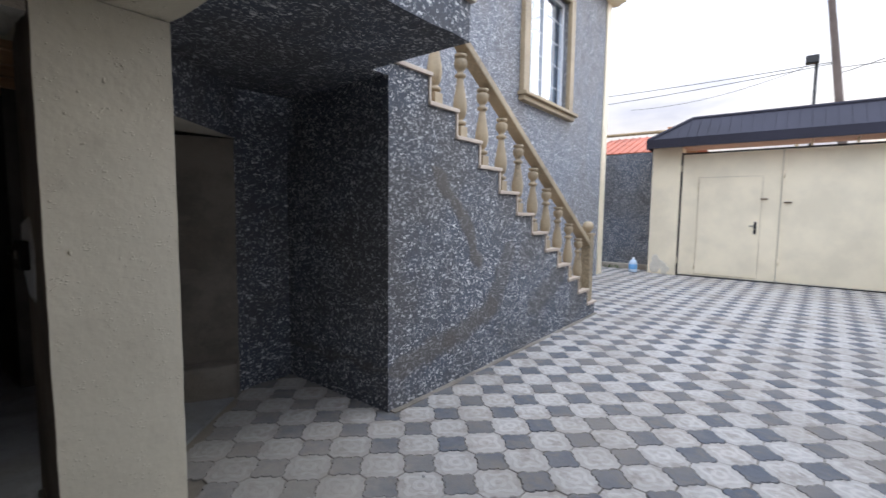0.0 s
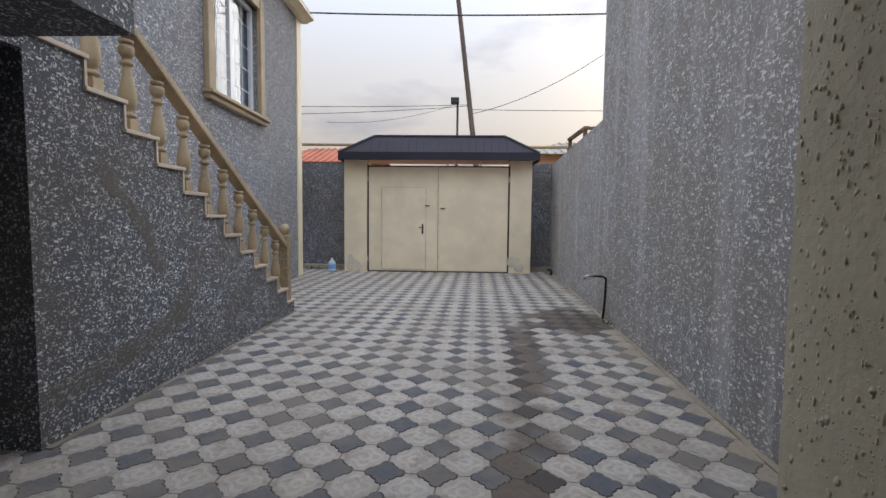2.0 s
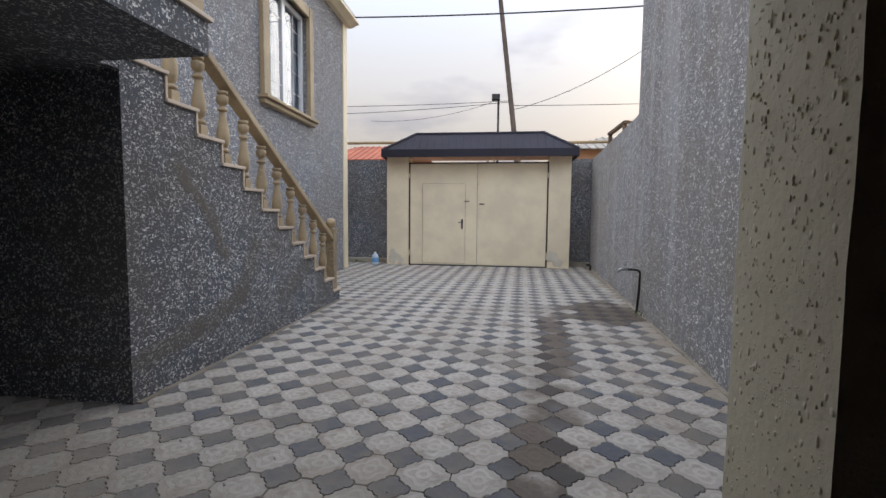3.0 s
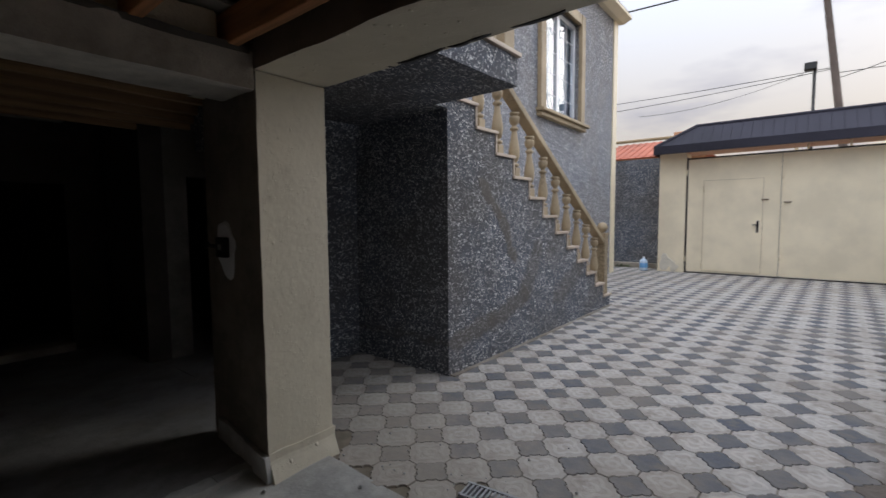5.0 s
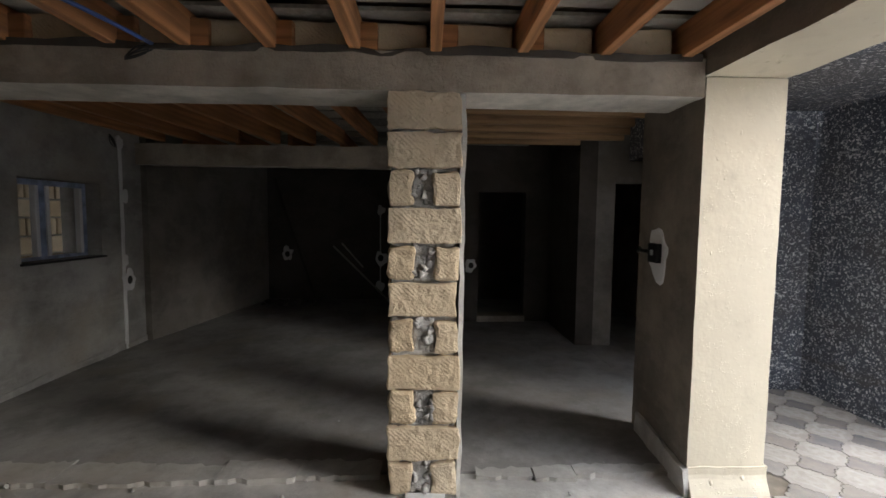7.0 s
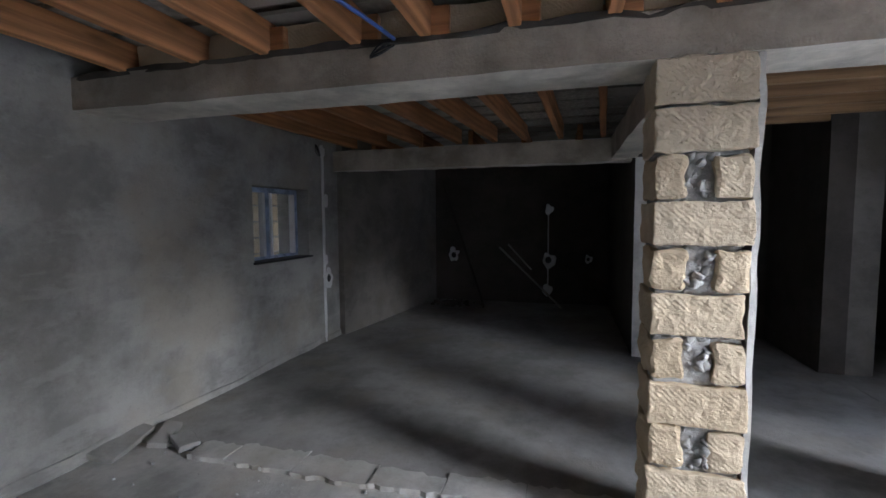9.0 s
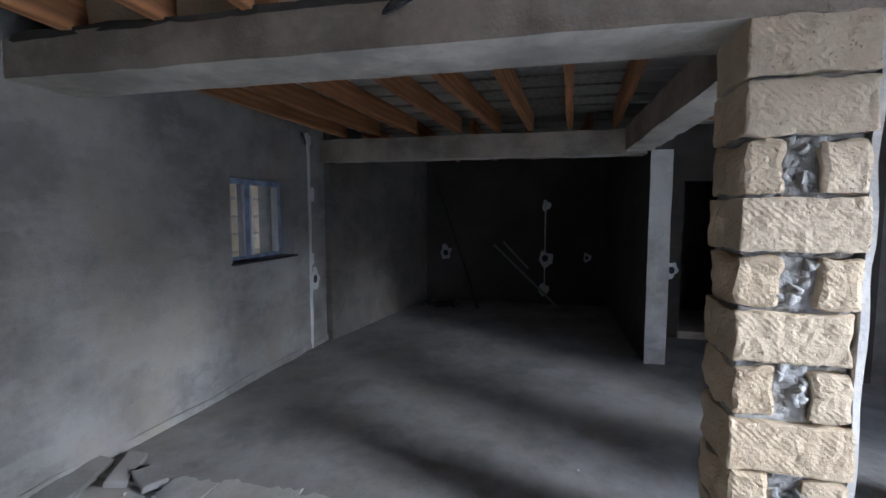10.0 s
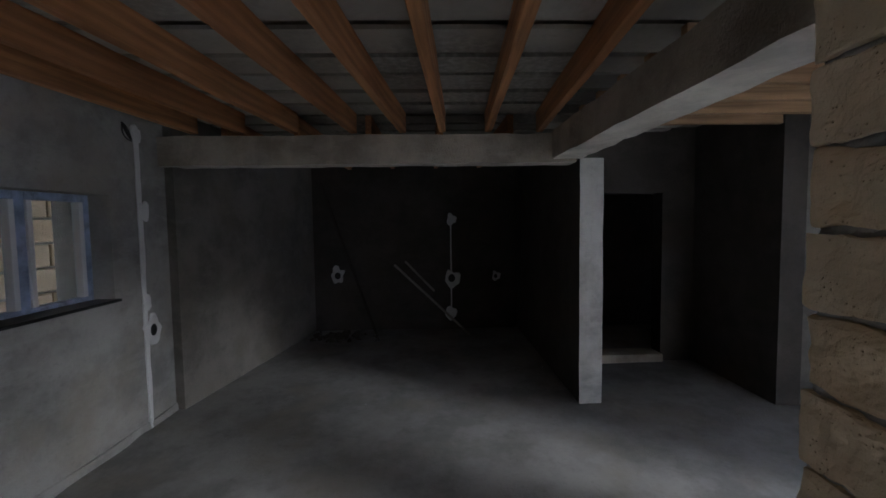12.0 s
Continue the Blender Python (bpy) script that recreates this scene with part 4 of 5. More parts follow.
wall("wall_room_north", (-1.76, 1.7), (-5.6, 1.7), 0.2, -0.1, 2.7, PLASTER_BROWN, "brown plaster wall of the back room")
wall("wall_east", (4.15, -5.3), (4.15, 0.03), 0.3, -0.1, 2.7, PLASTER, "grey plaster wall closing the porch")
thing("door_sill", bevelled(B(-4.16, -3.90, -0.69, -0.02, 0.0, 0.10), 0.015), CONCRETE, "low pale cement doorstep of the dark doorway", "doorstep", kind="structure")

# ---- ceilings ----
# low brown slab, its colour standing in for shade in the board gaps
bm = bmesh.new()
box(bm, -6.0, 4.5, -5.6, 0.0, 2.50, 2.74)
box(bm, -6.0, -0.83, 0.0, 0.43, 2.50, 2.74)
box(bm, -6.0, -1.45, 0.43, 2.2, 2.50, 2.74)
thing("ceiling_slab", bm, PLASTER_BROWN, "concrete slab above the timber ceilings", "ceiling", kind="structure")
bm = bmesh.new()
rnd = random.Random(9)
x = -5.55
while x < 4.1:
    w = rnd.uniform(0.24, 0.31)
    box(bm, x, x + w, -4.9, -0.02, 2.452 + rnd.uniform(0, 0.006), 2.475)
    x += w + rnd.uniform(0.05, 0.1)
thing("ceiling_boards", bm, DECK, "weathered grey boards above the joists", "ceiling boards", kind="structure")


def joist(length, depth, x, y, z, rz=0.0, group="ceiling joists", wood=WOOD):
    """A sawn timber, its end at x, y and its underside at z."""
    bm = bevelled(B(0, length, -0.028, 0.028, 0, depth), 0.004, 1)
    roughened(bm, 0.5, 0.006, 2.0, x + y)
    ob = thing("ceiling_joist", bm, wood, "sawn orange-brown pine ceiling joist", "joist", group)
    ob.matrix_basis = pose(x, y, z, 0, 0, rz)


for y in (-4.35, -3.86, -3.43, -2.925, -2.58, -2.175, -1.765, -1.37, -0.94, -0.525, -0.11):
    joist(4.25, 0.165, -0.12, y, 2.287)
for y, turn in ((-4.40, -3.6), (-4.02, -4.2), (-3.59, -4.6), (-3.11, -4.6), (-2.71, -5.2), (-2.38, -4.0), (-2.0, -3.4), (-1.57, -4.6)):
    joist(2.75, 0.165, -3.02, y, 2.287, turn, group="inner ceiling joists")
for x in (-0.62, -0.98, -1.35, -1.72, -2.08, -2.44, -2.80):
    joist(1.95, 0.16, x, -1.30, 2.29, 90, "ceiling joists of the back room", PLANK)
for y in (-4.2, -3.6, -3.0, -2.4, -1.8):
    joist(2.5, 0.165, -5.6, y, 2.287, group="far ceiling joists")
# short blocks nailed beside the joist ends, and the ragged mortar bed on the beam
for i, y in enumerate((-3.43, -2.925, -2.58, -2.175, -1.765, -1.37, -0.94)):
    bm = bevelled(B(-0.05, 0.05, -0.025, 0.025, 0, 0.135), 0.004, 1)
    thing("joist_block", bm, WOOD, "short pine block beside a joist end", "wood block", "blocks on the beam").matrix_basis = pose(-0.03, y + 0.06, 2.287, 0, 0, 90 + 4 * (i % 3 - 1))
bm = roughened(B(-0.10, 0.006, -4.68, -0.03, 2.268, 2.300), 0.05, 0.026, 12, 5)
thing("mortar_bed", bm, PLASTER_SHADED_DARK, "ragged dark mortar bed along the beam top", "mortar", kind="structure")
# stones walled up between the joist ends on the beam
ys = (-4.35, -3.86, -3.43, -2.925, -2.58, -2.175, -1.765, -1.37, -0.94, -0.525, -0.11)
for i, (a, b) in enumerate(zip(ys, ys[1:])):
    bm = bevelled(B(-0.20, -0.045, a + 0.045, b - 0.045, 2.29, 2.44), 0.012, 1)
    roughened(bm, 0.08, 0.014, 12, i)
    thing("infill_stone", bm, STONE, "rough limestone packed between the joist ends", "infill stone", "infill stones on the beam")

# ---- basement window ----
SL = (Vector(S0) - Vector(S1)).length


def basement_window():
    w = empty("window_2", "small white plastic window with blue protective film", "window", kind="structure")
    a, b, z0, z1 = SL - ww[1], SL - ww[0], ww[2], ww[3]
    def put(name, bm, material, label=""):
        return part(name, turn_into(bm, S1, S0), material, w, label)
    mid = a + 0.50
    for x0, x1, m in ((a + 0.002, a + 0.06, FILM), (mid - 0.035, mid + 0.035, FILM), (b - 0.06, b - 0.002, FILM)):
        put("window_frame", bevelled(B(x0, x1, -0.20, -0.14, z0 + 0.002, z1 - 0.002), 0.006), m)
    for x0, x1 in ((a + 0.062, mid - 0.037), (mid + 0.037, b - 0.062)):
        for za, zb in ((z0 + 0.002, z0 + 0.05), (z1 - 0.05, z1 - 0.002)):
            put("rail", bevelled(B(x0, x1, -0.20, -0.14, za, zb), 0.006), FILM, "rail wrapped in blue film")
        for xa, xb in ((x0, x0 + 0.035), (x1 - 0.035, x1)):
            put("sash", bevelled(B(xa, xb, -0.185, -0.13, z0 + 0.052, z1 - 0.052), 0.005), PVC)
        put("pane", B(x0 + 0.03, x1 - 0.03, -0.175, -0.168, z0 + 0.05, z1 - 0.05), GLASS).visible_shadow = False
    put("window_sill", bevelled(B(a - 0.02, b + 0.015, -0.14, 0.035, z0 + 0.002, z0 + 0.022), 0.005), BLACK, "black sill board")


basement_window()
outer = wall("wall_neighbour", (-4.5, -5.65), (0.5, -5.65), 0.3, -0.1, 4.6, STONE, "neighbour's pale limestone block wall outside the small window")
outer.data.materials[0] = MORTAR
for k in range(14):
    for i in range(11):
        x = -3.6 + i * 0.39 + (0.19 if k % 2 else 0)
        bm = bevelled(B(-0.185, 0.185, -0.03, 0.03, -0.09, 0.09), 0.008, 1)
        ob = part("stone_block", bm, STONE, outer)
        ob.location = (x, -5.645, 0.12 + k * 0.2)


# ---- patches, sockets and wiring ----
def splat(name, at, size, out, label, category, seed, hole=True, material=None):
    """A hand-smeared gypsum patch on a wall, with a round socket box in it."""
    t = empty(name, label, category)
    side = Vector((out.y, -out.x, 0))
    def disc(r, depth, wob, mat, nm, lift):
        bm = bmesh.new()
        ring = []
        for k in range(22):
            a = k * math.tau / 22
            rr = r * (1 + wob * noise.noise(Vector((math.cos(a) * 1.5, math.sin(a) * 1.5, seed))))
            ring.append(Vector(at) + side * rr * math.cos(a) + Vector((0, 0, rr * math.sin(a) * 1.15)))
        lo, hi = [bm.verts.new(p + out * lift) for p in ring], [bm.verts.new(p + out * (lift + depth) - (p - Vector(at)) * 0.12) for p in ring]
        bm.faces.new(hi)
        for k in range(22):
            bm.faces.new((lo[k], lo[(k + 1) % 22], hi[(k + 1) % 22], hi[k]))
        part(nm, bm, mat, t)
    disc(size, 0.012, 0.55, material or GYPSUM, "patch", -0.004)
    if hole:
        disc(size * 0.42, 0.004, 0.0, BLACK, "socket_box", 0.009)
    return t


EAST, NORTH, SOUTH = Vector((1, 0, 0)), Vector((0, 1, 0)), Vector((0, -1, 0))
for y, z, s, h in ((-3.81, 0.80, 0.10, True), (-2.20, 1.57, 0.07, False), (-2.20, 0.74, 0.115, True), (-1.57, 0.76, 0.06, True), (-2.22, 0.24, 0.085, False)):
    splat("socket_patch", (-5.597, y, z), s, EAST, "round white gypsum patch on the dark wall", "socket patch", y + z, h)
thing("wire_channel", roughened(B(-5.602, -5.594, -2.215, -2.195, 0.28, 1.6), 0.1, 0.004, 8), GYPSUM, "thin plastered wire channel in the far wall", "wire channel")


def south_y(x):
    return S0[1] + (S1[1] - S0[1]) * (S0[0] - x) / (S0[0] - S1[0])


cx = -2.635
strip = roughened(B(cx - 0.02, cx + 0.02, south_y(cx) - 0.004, south_y(cx) + 0.012, 0.0, 2.26), 0.06, 0.007, 9)
thing("wire_channel", strip, GYPSUM, "upright plastered wire channel with white gypsum", "wire channel")
splat("socket_patch", (cx - 0.07, south_y(cx) + 0.008, 0.755), 0.095, NORTH, "white gypsum patch round an open socket box", "socket patch", 2.2)
splat("socket_patch", (cx - 0.02, south_y(cx) + 0.008, 0.97), 0.05, NORTH, "small white gypsum patch on the wire channel", "socket patch", 5.2, False)
splat("socket_patch", (cx - 0.05, south_y(cx) + 0.008, 1.66), 0.06, NORTH, "small white gypsum patch on the wire channel", "socket patch", 8.1, False)
splat("socket_patch", (cx, south_y(cx) + 0.008, 2.22), 0.06, NORTH, "small white gypsum patch on the wire channel", "socket patch", 3.3, False)
splat("socket_patch", (-3.947, -0.78, 0.80), 0.085, EAST, "small white socket patch beside the dark doorway", "socket patch", 1.4)
for k, (p, q) in enumerate((((-0.02, -2.72, 2.28), (0.03, -2.84, 2.21)), ((-2.45, south_y(-2.45) + 0.04, 2.27), (-2.56, south_y(-2.5) + 0.03, 2.16)))):
    t = empty("wire_bundle", "loose black wire ends hanging from the beam", "wires")
    for i in range(5):
        bm = bmesh.new()
        a, b = Vector(p), Vector(q)
        bow = Vector((0.008 + 0.004 * i, 0.010 * (i - 2) + 0.005 * (i % 2), 0.012 * ((i * 2) % 5) - 0.02))
        tube(bm, [a + (b - a) * s + bow * math.sin(s * 3.0) for s in [j / 7 for j in range(8)]], 0.0045, 6)
        part("wire", bm, BLACK, t, smooth=True)
bm = bmesh.new()
tube(bm, [(3.2 - s * 3.2, -3.6 + 0.85 * s + 0.05 * math.sin(9 * s), 2.36 - 0.07 * s) for s in [j / 24 for j in range(25)]], 0.010, 8)
thing("cable_conduit", bm, CONDUIT, "blue corrugated cable conduit threaded under the joists", "conduit", smooth=True)

# switch box on the pier
py = 0.05
sw = splat("switch_patch", (-0.47, py - 0.008, 1.265), 0.135, SOUTH, "black switch box in a white gypsum patch", "switch", 6.4, False)
part("switch_box", bevelled(B(-0.53, -0.415, py - 0.05, py - 0.018, 1.205, 1.325), 0.006), BLACK, sw, "black box")
part("switch_button", bevelled(B(-0.49, -0.455, py - 0.056, py - 0.05, 1.25, 1.285), 0.003), GREY_METAL, sw, "small grey button")
bm = bmesh.new()
tube(bm, [(-0.53, py - 0.03, 1.27), (-0.60, py - 0.05, 1.27), (-0.66, py - 0.04, 1.285), (-0.70, py - 0.03, 1.26)], 0.012, 8)
part("wire_stub", bm, BLACK, sw, "", True)
bm = roughened(B(0.0, 0.95, 0.402, 0.418, 2.194, 2.206), 0.03, 0.014, 12)
for v in bm.verts:
    v.co.x += 0.55
thing("lintel_crack", bm, BLACK, "dark broken edge where lintel paint has cracked away", "crack", kind="structure")

# worn patches at the gate pillar feet, and the plaster foot of the basement wall
for x, z, s in ((-0.62, 0.22, 0.16), (-0.42, 0.12, 0.10), (3.78, 0.30, 0.15), (3.95, 0.14, 0.12)):
    splat("worn_patch", (x, 11.393, z), s, SOUTH, "pale worn plaster patch at a gate pillar foot", "plaster patch", x + z, False, WORN)
bm = bmesh.new()
box(bm, 0, SL - 0.15, -0.03, 0.012, -0.02, 0.075)
thing("trim_wall_foot", turn_into(roughened(bm, 0.05, 0.028, 6, 9), S1, S0), PLASTER, "rough plaster foot along the basement wall", "plaster foot", kind="structure")

# planks leaning at the back
for k, (p, q, w) in enumerate((((-5.50, -3.0, 0.95), (-5.15, -1.98, 0.03), 0.035), ((-5.48, -2.85, 1.0), (-5.2, -2.45, 0.62), 0.02), ((-5.55, -4.0, 2.1), (-5.3, -3.25, 0.03), 0.03))):
    a, b = Vector(p), Vector(q)
    ln = (b - a).length
    ob = thing("leaning_batten", bevelled(B(0, ln, -w / 2, w / 2, -0.012, 0.012), 0.003), DECK if k < 2 else WOOD_DARK, "thin timber batten leaning on the far wall", "batten", "leaning battens")
    ob.matrix_basis = Matrix.Translation(a) @ (b - a).to_track_quat("X", "Z").to_matrix().to_4x4()

# rough floor edge, broken slabs, crumbs
rnd = random.Random(21)
y = -4.18
k = 0
while y < -0.12:
    w = rnd.uniform(0.22, 0.5)
    if not -1.72 < y + w / 2 < -1.18:
        outer = -0.14 + rnd.uniform(-0.03, 0.03)
        inner = -0.31 + rnd.uniform(-0.04, 0.03) + 0.08 * max(0, (y + 2.6) / 2.6)
        n = max(5, int(w / 0.035))
        edge = [(outer + rnd.uniform(-0.012, 0.012), y + 0.003 + (w - 0.006) * i / n) for i in range(n + 1)]
        edge += [(inner + rnd.uniform(-0.02, 0.02), y + 0.003 + (w - 0.006) * (n - i) / n) for i in range(n + 1)]
        bm = bmesh.new()
        prism(bm, edge, -0.02, rnd.uniform(0.018, 0.027))
        bmesh.ops.triangulate(bm, faces=[f for f in bm.faces if len(f.verts) > 4])
        roughened(bm, 0.07, 0.004, 9, k)
        thing("screed_ledge", bm, SCREED_LIT, "crumbled pale cement edge of the porch floor", "cement edge", "broken floor edge")
    y += w
    k += 1
for x, y, a, sx, sy, tilt in ((-0.14, -4.70, 12, 0.19, 0.19, -6), (-0.29, -4.50, 22, 0.13, 0.11, -5), (-0.25, -4.30, 60, 0.09, 0.13, -1)):
    bm = roughened(bevelled(B(-sx, sx, -sy / 2, sy / 2, -0.02, 0.018), 0.004, 1), 0.06, 0.008, 9, x)
    thing("broken_slab", bm, SCREED_SHADED, "broken grey cement slab propped on the floor by the wall", "broken slab", "broken slabs").matrix_basis = pose(x, y, 0.034, tilt * 2, 5, a)
bm = bmesh.new()
for i in range(260):
    x, y, r = rnd.uniform(-0.5, 1.2), rnd.uniform(-4.4, 0.3), rnd.uniform(0.004, 0.013)
    if i > 170:
        x, y, r = rnd.uniform(0.1, 2.6) , 0.36 + abs(rnd.gauss(0, 0.45)), r * 0.7
    elif x < -0.3:
        x, y = rnd.uniform(-4.5, -0.3), rnd.uniform(-4.4, 0)
    vs = bmesh.ops.create_icosphere(bm, subdivisions=1, radius=r, matrix=pose(x, y, 0.004 + r * 0.4))["verts"]
    for v in vs:
        v.co += Vector((rnd.uniform(-1, 1), rnd.uniform(-1, 1), rnd.uniform(-1, 1))) * r * 0.3
thing("cement_crumbs", bm, MORTAR, "crumbs of cement and stone scattered on the floor", "rubble", kind="stuff")
bm = bmesh.new()
for i in range(90):
    a, q = rnd.uniform(0, math.tau), abs(rnd.gauss(0, 0.35))
    x, y, r = -5.25 + 0.55 * q * math.cos(a), -3.75 + 0.9 * q * math.sin(a), rnd.uniform(0.012, 0.045)
    vs = bmesh.ops.create_icosphere(bm, subdivisions=1, radius=r, matrix=pose(min(x, -5.0), max(y, -4.05), 0.01 + r * 0.35))["verts"]
    for v in vs:
        v.co += Vector((rnd.uniform(-1, 1), rnd.uniform(-1, 1), rnd.uniform(-1, 1))) * r * 0.35
thing("rubble_heap", bm, PLASTER_SHADED_DARK, "low dark heap of rubble against the far wall", "rubble", kind="stuff")
bm = bmesh.new()
box(bm, -0.03, 0.008, 0.004, 0.44, -0.02, 0.15)
roughened(bm, 0.035, 0.007, 9, 3)
for v in bm.verts:
    v.co.x += max(0.0, 0.10 - v.co.z) * 0.35 if v.co.x > 0 else 0.0
thing("trim_pier_foot", bm, CREAM, "chipped pale plaster at the pier foot", "plaster foot", kind="structure")
bm = roughened(B(-0.7, 0.02, -0.01, 0.02, -0.02, 0.14), 0.05, 0.016, 8, 6)
for v in bm.verts:
    v.co.y += -v.co.x * 0.085 / 0.82 - 0.012
thing("trim_pier_skirt", bm, PALE_PLASTER, "pale plaster smear along the pier foot", "plaster foot", kind="structure")
bm = bmesh.new()
prism(bm, [(-1.31, 1.33), (-1.45, 1.41), (-1.74, 0.93), (-1.57, 0.85)], -0.02, 0.26)
thing("stone_block", roughened(bevelled(bm, 0.03), 0.06, 0.025, 7), PLASTER_BROWN, "rough stone footing block against the brown jamb", "stone block")

# ---- yard things ----
grate = empty("drain_grate", "grey steel drain grate set in the pavement", "drain grate")
grate.matrix_basis = pose(1.03, 0.63, 0.0, 0, 0, 8)
for a in ((-0.16, 0.16, -0.065, -0.05), (-0.16, 0.16, 0.05, 0.065)):
    part("edge_bar", B(*a, -0.01, 0.008), GREY_METAL, grate)
for k in range(13):
    x = -0.155 + k * 0.0255
    part("bar", B(x, x + 0.012, -0.049, 0.049, -0.008, 0.006), GREY_METAL, grate)
part("pit", B(-0.15, 0.15, -0.049, 0.049, -0.012, -0.009), BLACK, grate)

jug = empty("water_jug", "cloudy blue plastic water jug with a pale cap", "water jug")
jug.matrix_basis = pose(-1.10, 11.25, 0.0)
bm = bmesh.new()
lathe(bm, [(0.085, 0.0), (0.10, 0.015), (0.10, 0.06), (0.095, 0.07), (0.10, 0.08)], 20)
part("base", bm, BOTTLE_CLEAR, jug, smooth=True)
bm = bmesh.new()
lathe(bm, [(0.1, 0.081), (0.102, 0.09), (0.102, 0.19), (0.098, 0.20)], 20)
part("label_band", bm, WATER_BLUE, jug, "blue label band", True)
bm = bmesh.new()
lathe(bm, [(0.098, 0.201), (0.1, 0.21), (0.095, 0.24), (0.07, 0.29), (0.035, 0.315), (0.028, 0.33)], 20)
part("shoulder", bm, BOTTLE_CLEAR, jug, smooth=True)
bm = bmesh.new()
lathe(bm, [(0.032, 0.331), (0.032, 0.36), (0.028, 0.364)], 14)
part("cap", bm, PVC, jug, smooth=True)

tap = empty("yard_tap", "grey standpipe tap bent out from the yard wall", "tap")
bm = bmesh.new()
tube(bm, [(4.40, 5.88, 0.0), (4.42, 5.88, 0.3), (4.43, 5.88, 0.55), (4.42, 5.88, 0.60), (4.38, 5.88, 0.625), (4.24, 5.88, 0.63)], 0.017, 10)
part("pipe", bm, DARK_METAL, tap, smooth=True)
bm = bmesh.new()
tube(bm, [(4.25, 5.88, 0.63), (4.16, 5.88, 0.63), (4.13, 5.88, 0.62), (4.12, 5.88, 0.58)], 0.021, 10)
part("spout", bm, GREY_METAL, tap, "grey metal spout", True)
bm = bmesh.new()
tube(bm, [(4.20, 5.88, 0.64), (4.20, 5.88, 0.68)], 0.008, 8)
tube(bm, [(4.17, 5.86, 0.69), (4.24, 5.90, 0.695)], 0.009, 8)
part("tap_handle", bm, GREY_METAL, tap, "", True)
bm = bmesh.new()
tube(bm, [(4.72, 11.1, 0.0), (4.73, 11.1, 0.1), (4.70, 11.1, 0.14), (4.62, 11.1, 0.14)], 0.025, 8)
thing("pipe_stub", bm, DARK_METAL, "short bent pipe stub at the wall foot", "pipe", smooth=True)
bm = bmesh.new()
for k in range(50):
    a, l = rnd.uniform(0, math.tau), rnd.uniform(0.05, 0.16)
    o = Vector((4.36 + rnd.uniform(-0.07, 0.05), 5.62 + rnd.uniform(-0.18, 0.14), 0.0)) if k < 14 else Vector((-1.75 + rnd.uniform(-0.3, 0.2), 11.8 + rnd.uniform(-0.08, 0.06), 0.0))
    d = Vector((math.cos(a) * 0.5, math.sin(a) * 0.5, 1)).normalized()
    s = Vector((-math.sin(a), math.cos(a), 0)) * 0.008
    m = o + d * l * 0.6
    q = [bm.verts.new(p) for p in (o - s * 0.4, o + s * 0.4, m + s, o + d * l + Vector((math.cos(a), math.sin(a), -0.3)) * l * 0.3, m - s)]
    bm.faces.new(q)
thing("weeds", bm, LEAF, "small green weeds growing at the wall foot", "weeds", kind="stuff")

# cement skirts where walls meet the pavement
for p0, p1 in ((R0, RM), (RM, R1)):
    bm = bmesh.new()
    L = (Vector(p1) - Vector(p0)).length
    box(bm, 0, L, -0.02, 0.045, -0.03, 0.004)
    bm = roughened(bm, 0.18, 0.014, 4, p0[1])
    thing("trim_foot", turn_into(bm, p0, p1), SAND, "sandy cement fillet along the wall foot", "cement fillet", kind="structure")
thing("trim_foot", roughened(B(SIDE - 0.02, SIDE + 0.05, 1.9, 6.1, -0.03, 0.004), 0.18, 0.014, 4, 2), PLASTER_BROWN, "dirty brown cement fillet along the stair foot", "cement fillet", kind="structure")

# ---- beyond the gate ----
pole = empty("utility_pole", "leaning dark wooden utility pole", "pole")
pole.matrix_basis = pose(3.5, 19.0, -0.12, 0, -7.0, 0)
bm = bmesh.new()
lathe(bm, [(0.13, 0), (0.12, 4), (0.10, 9), (0.09, 12.5)], 12)
part("shaft", bm, plain("weathered_pole", (0.13, 0.10, 0.085), 0.9, vary=0.2, scale=6, bump=0.4), pole)
part("insulator", bevelled(B(-0.3, 0.3, -0.04, 0.04, 11.6, 11.7), 0.01), DARK_METAL, pole)
lamp = empty("street_lamp", "thin dark street lamp post with a small floodlight", "street lamp")
lamp.matrix_basis = pose(2.20, 17.0, -0.12)
bm = bmesh.new()
tube(bm, [(0, 0, 0), (0, 0, 6.0)], 0.045, 8)
part("post", bm, DARK_METAL, lamp, smooth=True)
part("lamp_head", bevelled(B(-0.26, 0.06, -0.1, 0.12, 6.0, 6.24), 0.03), DARK_METAL, lamp)
part("lamp_glass", B(-0.24, 0.03, -0.115, -0.102, 6.03, 6.2), BLACK, lamp)
bm = bmesh.new()
tube(bm, [(-9, 14.6, 3.93), (-2, 14.6, 3.92), (4.5, 14.6, 3.86), (10, 14.6, 3.9)], 0.05, 10)
gp = thing("gas_pipe", bm, GAS_PIPE, "ochre painted overhead gas pipe on posts", "gas pipe", smooth=True)
for x in (-6.0, 1.9, 7.5):
    bm = bmesh.new()
    tube(bm, [(x, 14.6, -0.12), (x, 14.6, 3.85)], 0.045, 8)
    part("pipe_post", bm, GAS_PIPE, gp, smooth=True)


def cable(points, sag, radius=0.012):
    a, b = Vector(points[0]), Vector(points[1])
    bm = bmesh.new()
    tube(bm, [a + (b - a) * s - Vector((0, 0, sag * 4 * s * (1 - s))) for s in [j / 20 for j in range(21)]], radius, 6)
    thing("overhead_cable", bm, BLACK, "thin dark overhead cable strung between poles", "cable", "overhead cables", smooth=True)


